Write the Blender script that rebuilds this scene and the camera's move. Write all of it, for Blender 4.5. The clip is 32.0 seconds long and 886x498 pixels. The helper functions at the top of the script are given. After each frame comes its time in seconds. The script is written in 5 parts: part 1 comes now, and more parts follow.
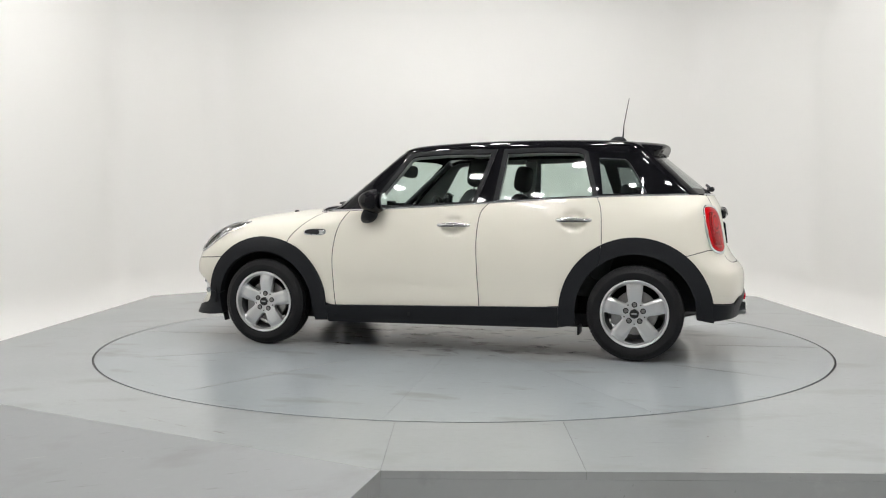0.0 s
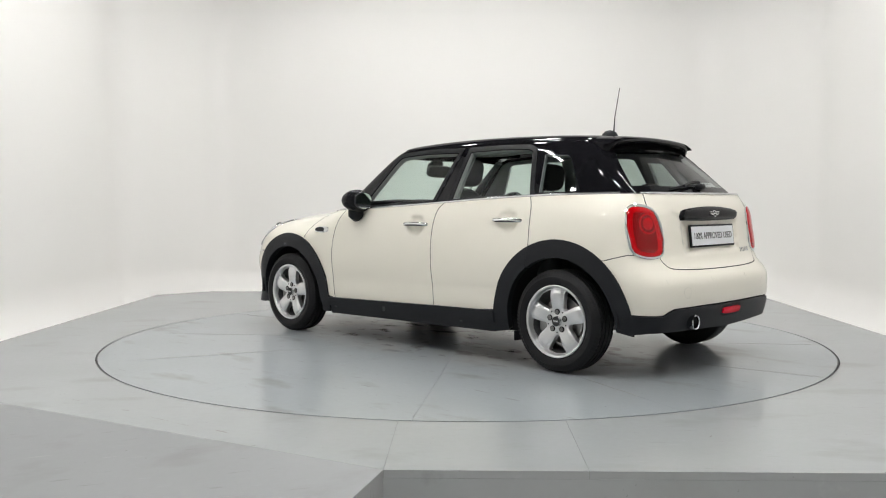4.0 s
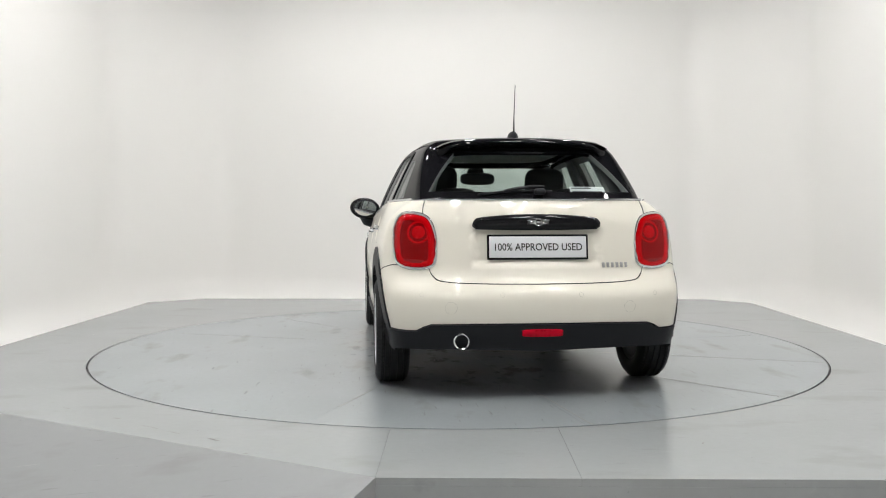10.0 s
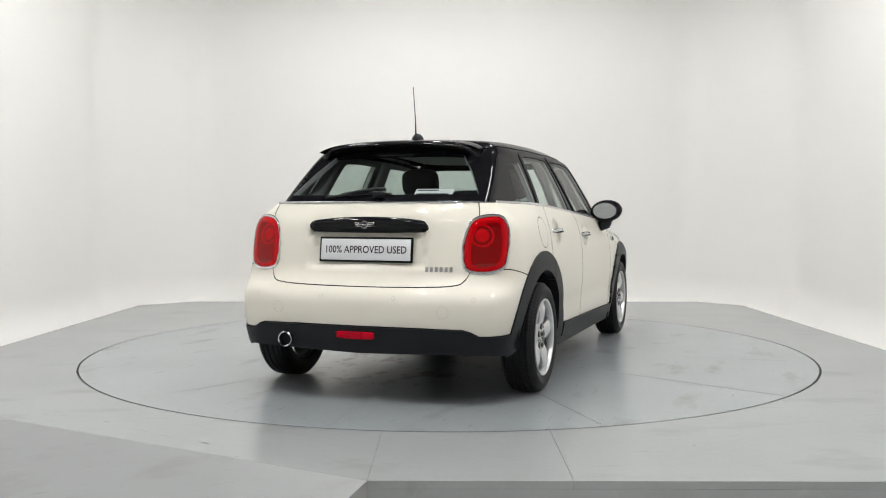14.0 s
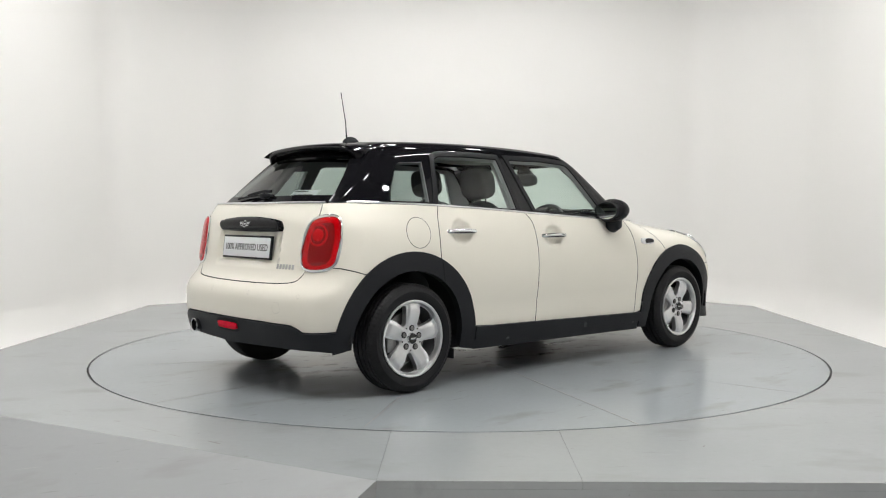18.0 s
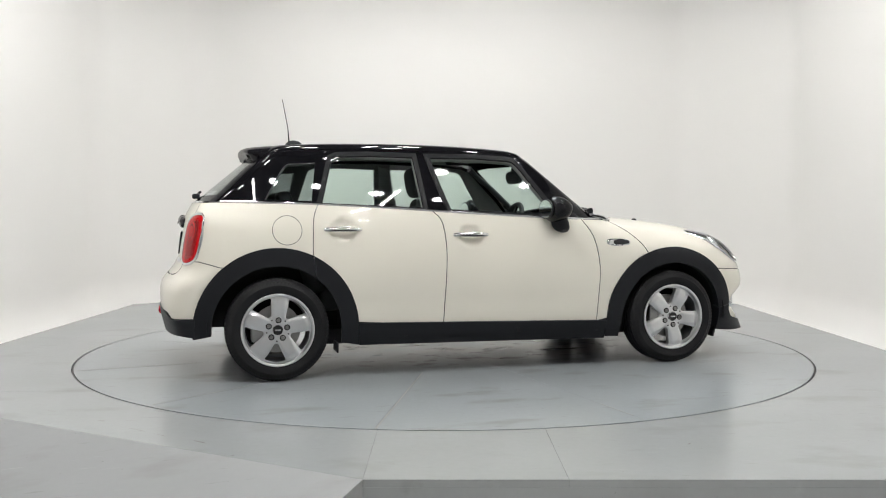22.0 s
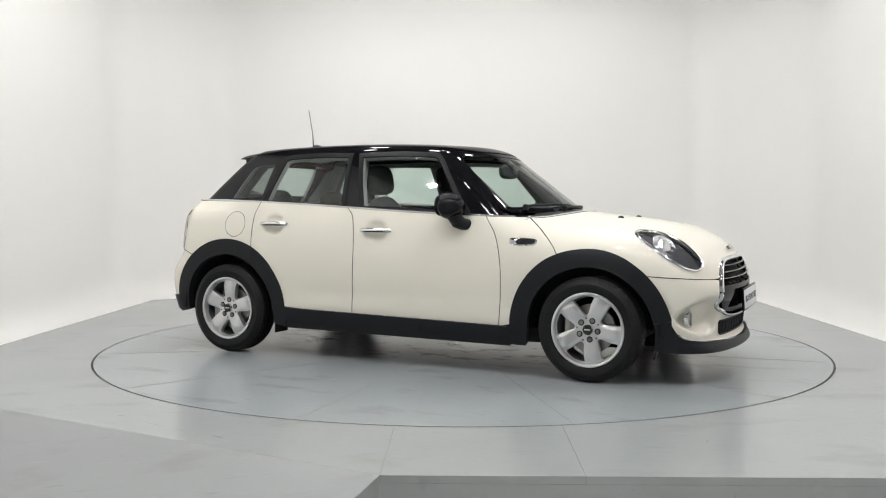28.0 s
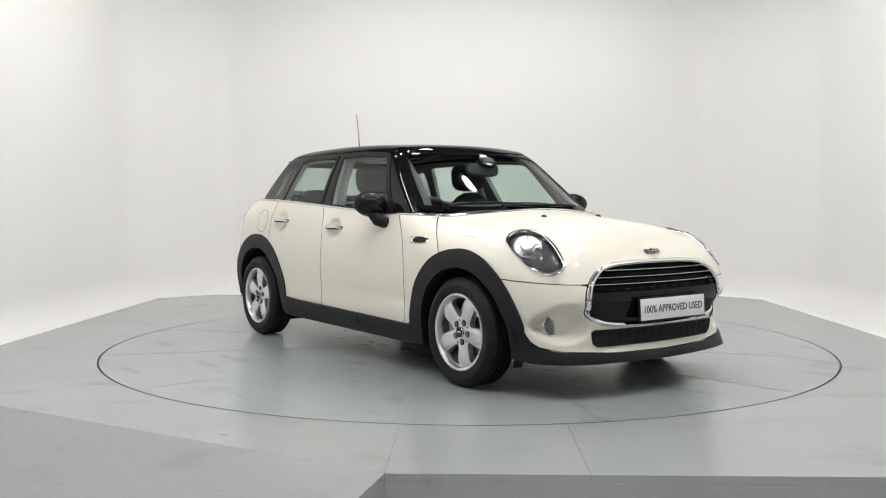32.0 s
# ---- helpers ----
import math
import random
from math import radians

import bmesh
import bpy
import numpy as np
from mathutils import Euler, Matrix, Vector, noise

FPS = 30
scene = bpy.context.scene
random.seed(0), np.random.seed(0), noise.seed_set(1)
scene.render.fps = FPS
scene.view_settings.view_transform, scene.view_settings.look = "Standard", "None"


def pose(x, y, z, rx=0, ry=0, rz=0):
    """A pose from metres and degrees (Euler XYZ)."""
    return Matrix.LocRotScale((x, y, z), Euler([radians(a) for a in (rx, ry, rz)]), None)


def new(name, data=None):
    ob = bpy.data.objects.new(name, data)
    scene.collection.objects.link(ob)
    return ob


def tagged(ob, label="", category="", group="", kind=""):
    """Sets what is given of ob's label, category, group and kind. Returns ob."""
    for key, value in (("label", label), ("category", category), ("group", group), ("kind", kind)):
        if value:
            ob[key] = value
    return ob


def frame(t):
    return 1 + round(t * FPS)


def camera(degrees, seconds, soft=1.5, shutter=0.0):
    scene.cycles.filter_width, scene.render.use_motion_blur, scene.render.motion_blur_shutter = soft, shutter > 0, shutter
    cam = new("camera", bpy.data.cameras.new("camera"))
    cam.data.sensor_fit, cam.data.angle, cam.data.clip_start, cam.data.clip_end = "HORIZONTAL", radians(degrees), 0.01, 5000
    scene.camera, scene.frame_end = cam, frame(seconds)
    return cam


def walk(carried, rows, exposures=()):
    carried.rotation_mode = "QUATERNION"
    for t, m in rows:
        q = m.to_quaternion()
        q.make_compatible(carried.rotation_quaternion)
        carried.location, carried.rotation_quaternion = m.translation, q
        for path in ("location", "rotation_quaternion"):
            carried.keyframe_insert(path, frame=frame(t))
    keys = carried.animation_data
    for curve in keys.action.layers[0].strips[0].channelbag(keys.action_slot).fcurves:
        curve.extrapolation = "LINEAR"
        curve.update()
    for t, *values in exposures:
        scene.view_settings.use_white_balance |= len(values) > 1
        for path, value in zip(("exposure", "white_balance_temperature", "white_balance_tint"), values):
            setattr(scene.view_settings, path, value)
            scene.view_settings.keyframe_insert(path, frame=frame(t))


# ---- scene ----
cam = camera(52.47, 32.0, soft=1.1)
# the camera stands on its spot and is panned and tilted: seconds, pan to the left, tilt upwards (degrees)
EYE = (0.0, -6.552, 0.990)
walk(cam, [(t, pose(*EYE, 90 + tilt, 0, pan)) for t, pan, tilt in (
    (0, 1.16, -2.87), (0.5, 1.18, -2.85), (1, 1.23, -2.86), (1.5, 1.19, -2.92), (2, 1.24, -2.91), (2.5, 1.26, -2.90),
    (3, 1.29, -2.91), (3.5, 1.33, -2.90), (5.5, 1.36, -2.96), (6, 1.37, -2.97), (6.5, 1.38, -2.99), (7, 1.49, -2.96),
    (7.5, 1.59, -2.92), (8, 1.80, -2.86), (8.5, 1.97, -2.84), (9, 2.21, -2.78), (9.5, 1.77, -2.73), (10, 0.85, -2.45),
    (10.5, -0.21, -2.46), (11, -0.33, -2.45), (11.5, -0.31, -2.37), (12, -0.39, -2.38), (12.5, -0.14, -2.37), (13, 0.28, -2.38),
    (13.5, 0.75, -2.34), (14, 0.33, -2.28), (14.5, -0.30, -2.31), (16.5, -0.09, -2.30), (17, 0.29, -2.25), (17.5, 0.74, -2.29),
    (18, 0.90, -2.27), (18.5, 0.17, -2.29), (19, -0.28, -2.27), (19.5, -0.26, -2.28), (20, -0.40, -2.27), (20.5, -0.42, -2.27),
    (21, -0.27, -2.29), (21.5, -0.09, -2.32), (22, 0.04, -2.36), (22.5, 0.20, -2.37), (23, 0.28, -2.42), (23.5, 0.42, -2.41),
    (24, 0.50, -2.45), (24.5, 0.64, -2.48), (25, 0.71, -2.50), (25.5, 0.80, -2.50), (27.5, 1.04, -2.59), (28, 1.12, -2.59),
    (28.5, 1.16, -2.60), (29, 1.21, -2.63), (29.5, 1.27, -2.63), (30, 1.29, -2.65), (30.5, 1.31, -2.65), (31, 1.38, -2.68),
    (31.5, 1.40, -2.68), (32, 1.44, -2.69),
)])

# ---- light: a white studio lit by ceiling lamps ----
world = bpy.data.worlds.new("studio_world")
world.use_nodes = True
scene.world = world
world.node_tree.nodes["Background"].inputs["Color"].default_value = (1.0, 0.98, 0.95, 1)
world.node_tree.nodes["Background"].inputs["Strength"].default_value = 0.0
scene.view_settings.exposure = 0.0
LAMP_POWER = 125.0


# ---- materials ----
def material(name, colour, rough=0.5, metal=0.0, coat=0.0, coat_rough=0.03, spec=0.5, grain=0.0, grain_scale=60.0, bump=0.0, bump_scale=300.0, emit=0.0, mottle=0.0, mottle_scale=3.0):
    """A Principled surface with colour variation at two scales, a roughness that varies with it and fine relief."""
    m = bpy.data.materials.new(name)
    m.use_nodes = True
    nt = m.node_tree
    b = nt.nodes["Principled BSDF"]
    b.inputs["Base Color"].default_value = (*colour, 1)
    b.inputs["Roughness"].default_value = rough
    b.inputs["Metallic"].default_value = metal
    b.inputs["Coat Weight"].default_value = coat
    b.inputs["Coat Roughness"].default_value = coat_rough
    b.inputs["Specular IOR Level"].default_value = spec
    if emit:
        b.inputs["Emission Color"].default_value = (*colour, 1)
        b.inputs["Emission Strength"].default_value = emit
    if grain or mottle or bump:
        tc = nt.nodes.new("ShaderNodeTexCoord")
    if grain or mottle:
        fine, wide = nt.nodes.new("ShaderNodeTexNoise"), nt.nodes.new("ShaderNodeTexNoise")
        fine.inputs["Scale"].default_value, wide.inputs["Scale"].default_value = grain_scale, mottle_scale
        fine.inputs["Detail"].default_value = wide.inputs["Detail"].default_value = 4
        mix = nt.nodes.new("ShaderNodeMath")
        mix.operation = "MULTIPLY_ADD"
        mix.inputs[1].default_value = grain
        add = nt.nodes.new("ShaderNodeMath")
        add.operation = "MULTIPLY_ADD"
        add.inputs[1].default_value, add.inputs[2].default_value = mottle, 1 - 0.5 * (grain + mottle)
        nt.links.new(tc.outputs["Object"], fine.inputs["Vector"])
        nt.links.new(tc.outputs["Object"], wide.inputs["Vector"])
        nt.links.new(wide.outputs["Fac"], add.inputs[0])
        nt.links.new(fine.outputs["Fac"], mix.inputs[0])
        nt.links.new(add.outputs[0], mix.inputs[2])
        tint = nt.nodes.new("ShaderNodeVectorMath")
        tint.operation = "SCALE"
        tint.inputs[0].default_value = colour
        nt.links.new(mix.outputs[0], tint.inputs["Scale"])
        nt.links.new(tint.outputs[0], b.inputs["Base Color"])
        vary = nt.nodes.new("ShaderNodeMath")
        vary.operation = "MULTIPLY"
        vary.inputs[1].default_value = rough
        nt.links.new(mix.outputs[0], vary.inputs[0])
        nt.links.new(vary.outputs[0], b.inputs["Roughness"])
    if bump:
        n, bn = nt.nodes.new("ShaderNodeTexNoise"), nt.nodes.new("ShaderNodeBump")
        n.inputs["Scale"].default_value = bump_scale
        bn.inputs["Strength"].default_value, bn.inputs["Distance"].default_value = bump, 0.001
        nt.links.new(tc.outputs["Object"], n.inputs["Vector"])
        nt.links.new(n.outputs["Fac"], bn.inputs["Height"])
        nt.links.new(bn.outputs["Normal"], b.inputs["Normal"])
    return m


def glass(name, tint, gloss_max=0.85, gloss_min=0.05, rough=0.01):
    """A thin pane: it lets tinted light through and mirrors more at a slant."""
    m = bpy.data.materials.new(name)
    m.use_nodes = True
    nt = m.node_tree
    nt.nodes.remove(nt.nodes["Principled BSDF"])
    tr, gl, mx, lw, pw, ma = (nt.nodes.new("ShaderNode" + n) for n in ("BsdfTransparent", "BsdfGlossy", "MixShader", "LayerWeight", "Math", "Math"))
    tr.inputs["Color"].default_value = (*tint, 1)
    gl.inputs["Roughness"].default_value = rough
    lw.inputs["Blend"].default_value = 0.5
    pw.operation, ma.operation = "POWER", "MULTIPLY_ADD"
    pw.inputs[1].default_value, ma.inputs[1].default_value, ma.inputs[2].default_value = 5.0, gloss_max, gloss_min
    nt.links.new(lw.outputs["Facing"], pw.inputs[0])
    nt.links.new(pw.outputs[0], ma.inputs[0])
    nt.links.new(ma.outputs[0], mx.inputs[0])
    nt.links.new(tr.outputs[0], mx.inputs[1])
    nt.links.new(gl.outputs[0], mx.inputs[2])
    nt.links.new(mx.outputs[0], nt.nodes["Material Output"].inputs["Surface"])
    return m


PAINT = material("cream_car_paint", (0.790, 0.756, 0.662), rough=0.42, spec=0.15, coat=0.6, coat_rough=0.02, grain=0.02, grain_scale=900, mottle=0.02)
GLOSS_BLACK = material("gloss_black_paint", (0.007, 0.007, 0.0085), rough=0.35, coat=0.5, coat_rough=0.015, spec=0.0, grain=0.1, grain_scale=700, mottle=0.1)
PLASTIC = material("black_textured_plastic", (0.0125, 0.0135, 0.016), rough=0.48, spec=0.22, grain=0.25, grain_scale=400, mottle=0.2, bump=0.25, bump_scale=900)
TRIM = material("dark_grey_trim", (0.011, 0.0115, 0.013), rough=0.4, spec=0.16, grain=0.15, grain_scale=300, mottle=0.1)
DARK = material("dark_cavity", (0.017, 0.017, 0.019), rough=0.8, spec=0.3, grain=0.2, mottle=0.2)
RUBBER = material("tyre_rubber", (0.0105, 0.0105, 0.0115), rough=0.55, spec=0.22, grain=0.25, grain_scale=120, mottle=0.25, mottle_scale=8, bump=0.2, bump_scale=500)
CHROME = material("chrome", (0.72, 0.73, 0.74), rough=0.10, metal=1.0, grain=0.04, grain_scale=200, mottle=0.04)
SATIN_CHROME = material("satin_chrome", (0.70, 0.71, 0.72), rough=0.24, metal=1.0, grain=0.1, grain_scale=150, mottle=0.2, mottle_scale=40)
ALLOY = material("silver_alloy", (0.69, 0.695, 0.70), rough=0.29, metal=0.88, coat=0.3, grain=0.08, grain_scale=500, mottle=0.06, mottle_scale=12)
STEEL = material("brake_steel", (0.30, 0.294, 0.285), rough=0.35, metal=0.9, grain=0.3, grain_scale=150, mottle=0.3, mottle_scale=20)
FABRIC = material("black_seat_cloth", (0.038, 0.042, 0.044), rough=0.85, grain=0.3, grain_scale=250, mottle=0.15, bump=0.4, bump_scale=700)
LINING = material("dark_grey_lining", (0.36, 0.365, 0.36), rough=0.85, grain=0.1, grain_scale=300, mottle=0.1)
GREY_LINER = material("grey_headliner", (0.60, 0.59, 0.57), rough=0.9, grain=0.1, grain_scale=250, mottle=0.08)
DASH = material("dark_dashboard", (0.060, 0.064, 0.067), rough=0.6, grain=0.2, grain_scale=400, mottle=0.15, bump=0.2, bump_scale=600)
RED = material("red_lens", (0.58, 0.004, 0.022), rough=0.3, spec=0.0, coat=0.35, coat_rough=0.03, mottle=0.15, mottle_scale=20)
RED_DEEP = material("deep_red_lens", (0.27, 0.003, 0.012), rough=0.25, metal=0.2, spec=0.4, coat=0.4, mottle=0.5, mottle_scale=30, bump=0.7, bump_scale=90)
PLATE_WHITE = material("white_plate", (0.72, 0.73, 0.75), rough=0.35, grain=0.03, grain_scale=200, mottle=0.03)
INK = material("black_ink", (0.01, 0.01, 0.01), rough=0.5, grain=0.1, mottle=0.1)
LAMP_BOWL = material("headlamp_bowl", (0.036, 0.037, 0.042), rough=0.55, metal=0.0, spec=0.2, grain=0.1, mottle=0.2, mottle_scale=15)
SMOKE = material("smoky_lens", (0.30, 0.13, 0.13), rough=0.3, spec=0.2, coat=0.4, mottle=0.15, mottle_scale=40)
GLASS = glass("green_tinted_glass", (0.80, 0.885, 0.85))
REAR_GLASS = glass("rear_tinted_glass", (0.58, 0.64, 0.62))
DARK_GLASS = glass("dark_tinted_glass", (0.42, 0.47, 0.46))
BARREL = material("wheel_barrel", (0.14, 0.14, 0.145), rough=0.45, metal=0.5, grain=0.3, grain_scale=60, mottle=0.2, mottle_scale=10)
UNSEEN_WALL = material("grey_unseen_wall", (0.50, 0.50, 0.49), rough=0.8, grain=0.05, mottle=0.08, mottle_scale=0.7)
CLEAR = glass("clear_lens", (0.95, 0.96, 0.97), gloss_min=0.03, rough=0.11)
RED_GLASS = glass("red_outer_lens", (0.90, 0.16, 0.19), gloss_min=0.035, rough=0.04)
WALL = material("white_studio_wall", (0.80, 0.79, 0.765), rough=0.6, grain=0.01, grain_scale=40, mottle=0.03, mottle_scale=0.6)
CEIL = material("dark_ceiling", (0.035, 0.035, 0.036), rough=0.8, grain=0.01, mottle=0.03, mottle_scale=0.6)
LAMP_GLOW = material("lamp_diffuser", (1.0, 0.991, 0.980), emit=LAMP_POWER)
WHITE_METAL = material("white_metal", (0.75, 0.75, 0.74), rough=0.4, grain=0.03, mottle=0.03)


def floor_paint(name, colour, stain, dusty=0.0, rough=0.23):
    """Bluish-grey painted deck: satin and cloudy, with scuffs, rubber smears and fine dark specks."""
    m = material(name, colour, rough=rough, spec=0.5, grain=0.06, grain_scale=30, mottle=0.14, mottle_scale=1.3, bump=0.05, bump_scale=60)
    nt = m.node_tree
    b = nt.nodes["Principled BSDF"]
    tc = nt.nodes.new("ShaderNodeTexCoord")
    base = b.inputs["Base Color"].links[0].from_socket

    def mask(scale, stretch, lo, hi, strength, detail=6, turn=0.0):
        mp, n, mr = nt.nodes.new("ShaderNodeMapping"), nt.nodes.new("ShaderNodeTexNoise"), nt.nodes.new("ShaderNodeMapRange")
        mp.inputs["Scale"].default_value = stretch
        mp.inputs["Rotation"].default_value = (0, 0, turn)
        n.inputs["Scale"].default_value, n.inputs["Detail"].default_value = scale, detail
        mr.inputs["From Min"].default_value, mr.inputs["From Max"].default_value = lo, hi
        mr.inputs["To Max"].default_value = strength
        nt.links.new(tc.outputs["Object"], mp.inputs["Vector"])
        nt.links.new(mp.outputs["Vector"], n.inputs["Vector"])
        nt.links.new(n.outputs["Fac"], mr.inputs["Value"])
        return mr.outputs["Result"]

    def over(below, colour, fac):
        mx = nt.nodes.new("ShaderNodeMix")
        mx.data_type = "RGBA"
        mx.inputs[7].default_value = (*colour, 1)
        nt.links.new(fac, mx.inputs[0])
        nt.links.new(below, mx.inputs[6])
        return mx.outputs[2]

    out = over(base, (0.14, 0.13, 0.12), mask(1.6, (1, 2.2, 1), 0.58, 0.75, stain))
    out = over(out, (0.07, 0.065, 0.06), mask(5.0, (1, 9, 1), 0.66, 0.74, 0.45 * stain + 0.1, turn=0.6))
    out = over(out, (0.05, 0.05, 0.05), mask(34.0, (1, 1.4, 1), 0.73, 0.79, 0.55, detail=3))
    out = over(out, (0.42, 0.43, 0.43), mask(7.0, (1, 14, 1), 0.67, 0.75, 0.25, turn=-0.9))
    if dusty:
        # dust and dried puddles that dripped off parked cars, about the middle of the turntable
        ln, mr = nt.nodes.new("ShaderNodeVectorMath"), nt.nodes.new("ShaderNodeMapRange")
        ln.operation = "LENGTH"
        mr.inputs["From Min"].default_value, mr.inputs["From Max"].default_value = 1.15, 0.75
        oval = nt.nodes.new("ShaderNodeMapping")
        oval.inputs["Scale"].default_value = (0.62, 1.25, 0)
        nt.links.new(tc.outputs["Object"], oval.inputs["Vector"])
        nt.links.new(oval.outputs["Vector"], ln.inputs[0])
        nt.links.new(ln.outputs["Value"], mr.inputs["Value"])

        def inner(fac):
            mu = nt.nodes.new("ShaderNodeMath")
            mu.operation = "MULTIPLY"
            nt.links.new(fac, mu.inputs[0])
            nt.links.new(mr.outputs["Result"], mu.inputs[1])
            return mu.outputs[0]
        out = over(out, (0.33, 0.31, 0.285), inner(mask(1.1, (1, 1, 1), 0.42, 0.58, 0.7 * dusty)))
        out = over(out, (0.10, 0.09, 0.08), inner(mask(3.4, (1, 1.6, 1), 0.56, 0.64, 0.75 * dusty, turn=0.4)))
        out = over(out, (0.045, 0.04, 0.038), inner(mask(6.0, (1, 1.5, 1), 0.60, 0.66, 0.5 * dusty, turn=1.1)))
    nt.links.new(out, b.inputs["Base Color"])
    return m


DECK = floor_paint("grey_deck_paint", (0.300, 0.314, 0.321), 0.25)
RAMP = floor_paint("grey_ramp_paint", (0.272, 0.280, 0.282), 0.35, rough=0.5)
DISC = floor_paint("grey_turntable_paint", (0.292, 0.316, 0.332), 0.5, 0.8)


# ---- building blocks ----
def link(name, verts, faces, mat, parent=None, label="", normals=None, smooth=True, edge=None, edge_from=0):
    me = bpy.data.meshes.new(name)
    me.from_pydata([tuple(v) for v in verts], [], [tuple(f) for f in faces])
    me.materials.append(mat)
    if edge is not None:
        me.materials.append(edge)
        me.polygons.foreach_set("material_index", [int(i >= edge_from) for i in range(len(me.polygons))])
    if smooth:
        me.polygons.foreach_set("use_smooth", [True] * len(me.polygons))
    if normals is not None:
        me.normals_split_custom_set_from_vertices([tuple(n) for n in normals])
    me.update()
    ob = new(name, me)
    ob.parent = parent
    if label:
        tagged(ob, label)
    return ob


def part(name, bm, mat, parent, label="", smooth=True):
    """One mesh object from a bmesh, under a thing or a part."""
    bmesh.ops.recalc_face_normals(bm, faces=bm.faces)
    me = bpy.data.meshes.new(name)
    bm.to_mesh(me)
    bm.free()
    me.materials.append(mat)
    if smooth:
        me.polygons.foreach_set("use_smooth", [True] * len(me.polygons))
        me.set_sharp_from_angle(angle=radians(38))
    ob = new(name, me)
    ob.parent = parent
    if label:
        tagged(ob, label)
    return ob


def box(bm, size, at=(0, 0, 0), turn=None, bevel=0.0, segments=2):
    m = Matrix.Translation(at) @ (turn or Matrix.Identity(4)) @ Matrix.Diagonal((*size, 1))
    r = bmesh.ops.create_cube(bm, size=1, matrix=m)
    if bevel:
        edges = list({e for v in r["verts"] for e in v.link_edges})
        bmesh.ops.bevel(bm, geom=edges, offset=bevel, segments=segments, affect="EDGES", profile=0.5)
    return bm


def spin(bm, profile, n=48, m=None, closed=False, notch=None):
    """Turns a profile of (radius, height) about the z axis; notch(radius, height, i) may change a radius."""
    rings = []
    for r, h in profile:
        rr = [notch(r, h, i) if notch else r for i in range(n)]
        rings.append([bm.verts.new((rr[i] * math.cos(2 * math.pi * i / n), rr[i] * math.sin(2 * math.pi * i / n), h)) for i in range(n)])
    pairs = list(zip(rings, rings[1:])) + ([(rings[-1], rings[0])] if closed else [])
    for a, b in pairs:
        for i in range(n):
            bm.faces.new((a[i], a[(i + 1) % n], b[(i + 1) % n], b[i]))
    if not closed:
        bm.faces.new(rings[0][::-1])
        bm.faces.new(rings[-1])
    if m is not None:
        bmesh.ops.transform(bm, matrix=m, verts=[v for ring in rings for v in ring])
    return bm


def tube(bm, path, radius, n=10, closed=False, flat=1.0, up=(0, 0, 1)):
    """A rod along a path; radius a number or one per point; flat squashes it along 'up'."""
    pts = [Vector(p) for p in path]
    rings = []
    for i, p in enumerate(pts):
        a = pts[i - 1] if i or closed else p
        b = pts[(i + 1) % len(pts)] if i < len(pts) - 1 or closed else p
        d = (b - a).normalized()
        s = d.cross(Vector(up))
        s = s.normalized() if s.length > 1e-6 else d.orthogonal().normalized()
        u = s.cross(d)
        r = radius[i] if isinstance(radius, (list, tuple)) else radius
        rings.append([bm.verts.new(p + s * r * math.cos(k * 2 * math.pi / n) + u * r * flat * math.sin(k * 2 * math.pi / n)) for k in range(n)])
    for a, b in list(zip(rings, rings[1:])) + ([(rings[-1], rings[0])] if closed else []):
        for k in range(n):
            bm.faces.new((a[k], a[(k + 1) % n], b[(k + 1) % n], b[k]))
    if not closed:
        bm.faces.new(rings[0][::-1])
        bm.faces.new(rings[-1])
    return bm


def spline(points):
    """A natural cubic through (t, value) points, as a function of an array; straight on beyond its ends."""
    t, y = np.array([p[0] for p in points], float), np.array([p[1] for p in points], float)
    n, h = len(t), np.diff(t)
    a, r = np.eye(n), np.zeros(n)
    for i in range(1, n - 1):
        a[i, i - 1:i + 2] = h[i - 1], 2 * (h[i - 1] + h[i]), h[i]
        r[i] = 6 * ((y[i + 1] - y[i]) / h[i] - (y[i] - y[i - 1]) / h[i - 1])
    m = np.linalg.solve(a, r)

    def value(q):
        q = np.asarray(q, float)
        c = np.clip(q, t[0], t[-1])
        i = np.clip(np.searchsorted(t, c) - 1, 0, n - 2)
        d, e, w = c - t[i], t[i + 1] - c, h[i]
        v = (m[i] * e**3 + m[i + 1] * d**3) / (6 * w) + (y[i] / w - m[i] * w / 6) * e + (y[i + 1] / w - m[i + 1] * w / 6) * d
        s0 = (y[1] - y[0]) / h[0] - h[0] * m[1] / 6
        s1 = (y[-1] - y[-2]) / h[-1] + h[-1] * m[-2] / 6
        return v + np.minimum(q - t[0], 0) * s0 + np.maximum(q - t[-1], 0) * s1
    return value


def smax(a, b, k):
    h = np.maximum(k - np.abs(a - b), 0)
    return np.maximum(a, b) + h * h / (4 * k)


# ---- the car's skin, as signed functions of car space (x forwards, y to its left, z up; origin on the ground amid the wheels) ----
door_bulge = spline([(0.15, 0.765), (0.33, 0.805), (0.50, 0.833), (0.66, 0.838), (0.78, 0.829), (0.88, 0.813), (0.96, 0.790), (1.05, 0.752)])
plan_taper = spline([(-2.0, -0.080), (-1.6, -0.018), (-1.2, -0.001), (-0.5, 0.0), (0.5, 0.0), (1.2, 0.0), (1.6, -0.022), (2.05, -0.09)])
spine = spline([(-2.0, 1.20), (-1.0, 1.25), (0.0, 1.22), (0.5, 1.12), (0.8, 1.03), (0.97, 0.985), (1.3, 0.940), (1.5, 0.916), (1.7, 0.881), (1.85, 0.834), (2.0, 0.76)])
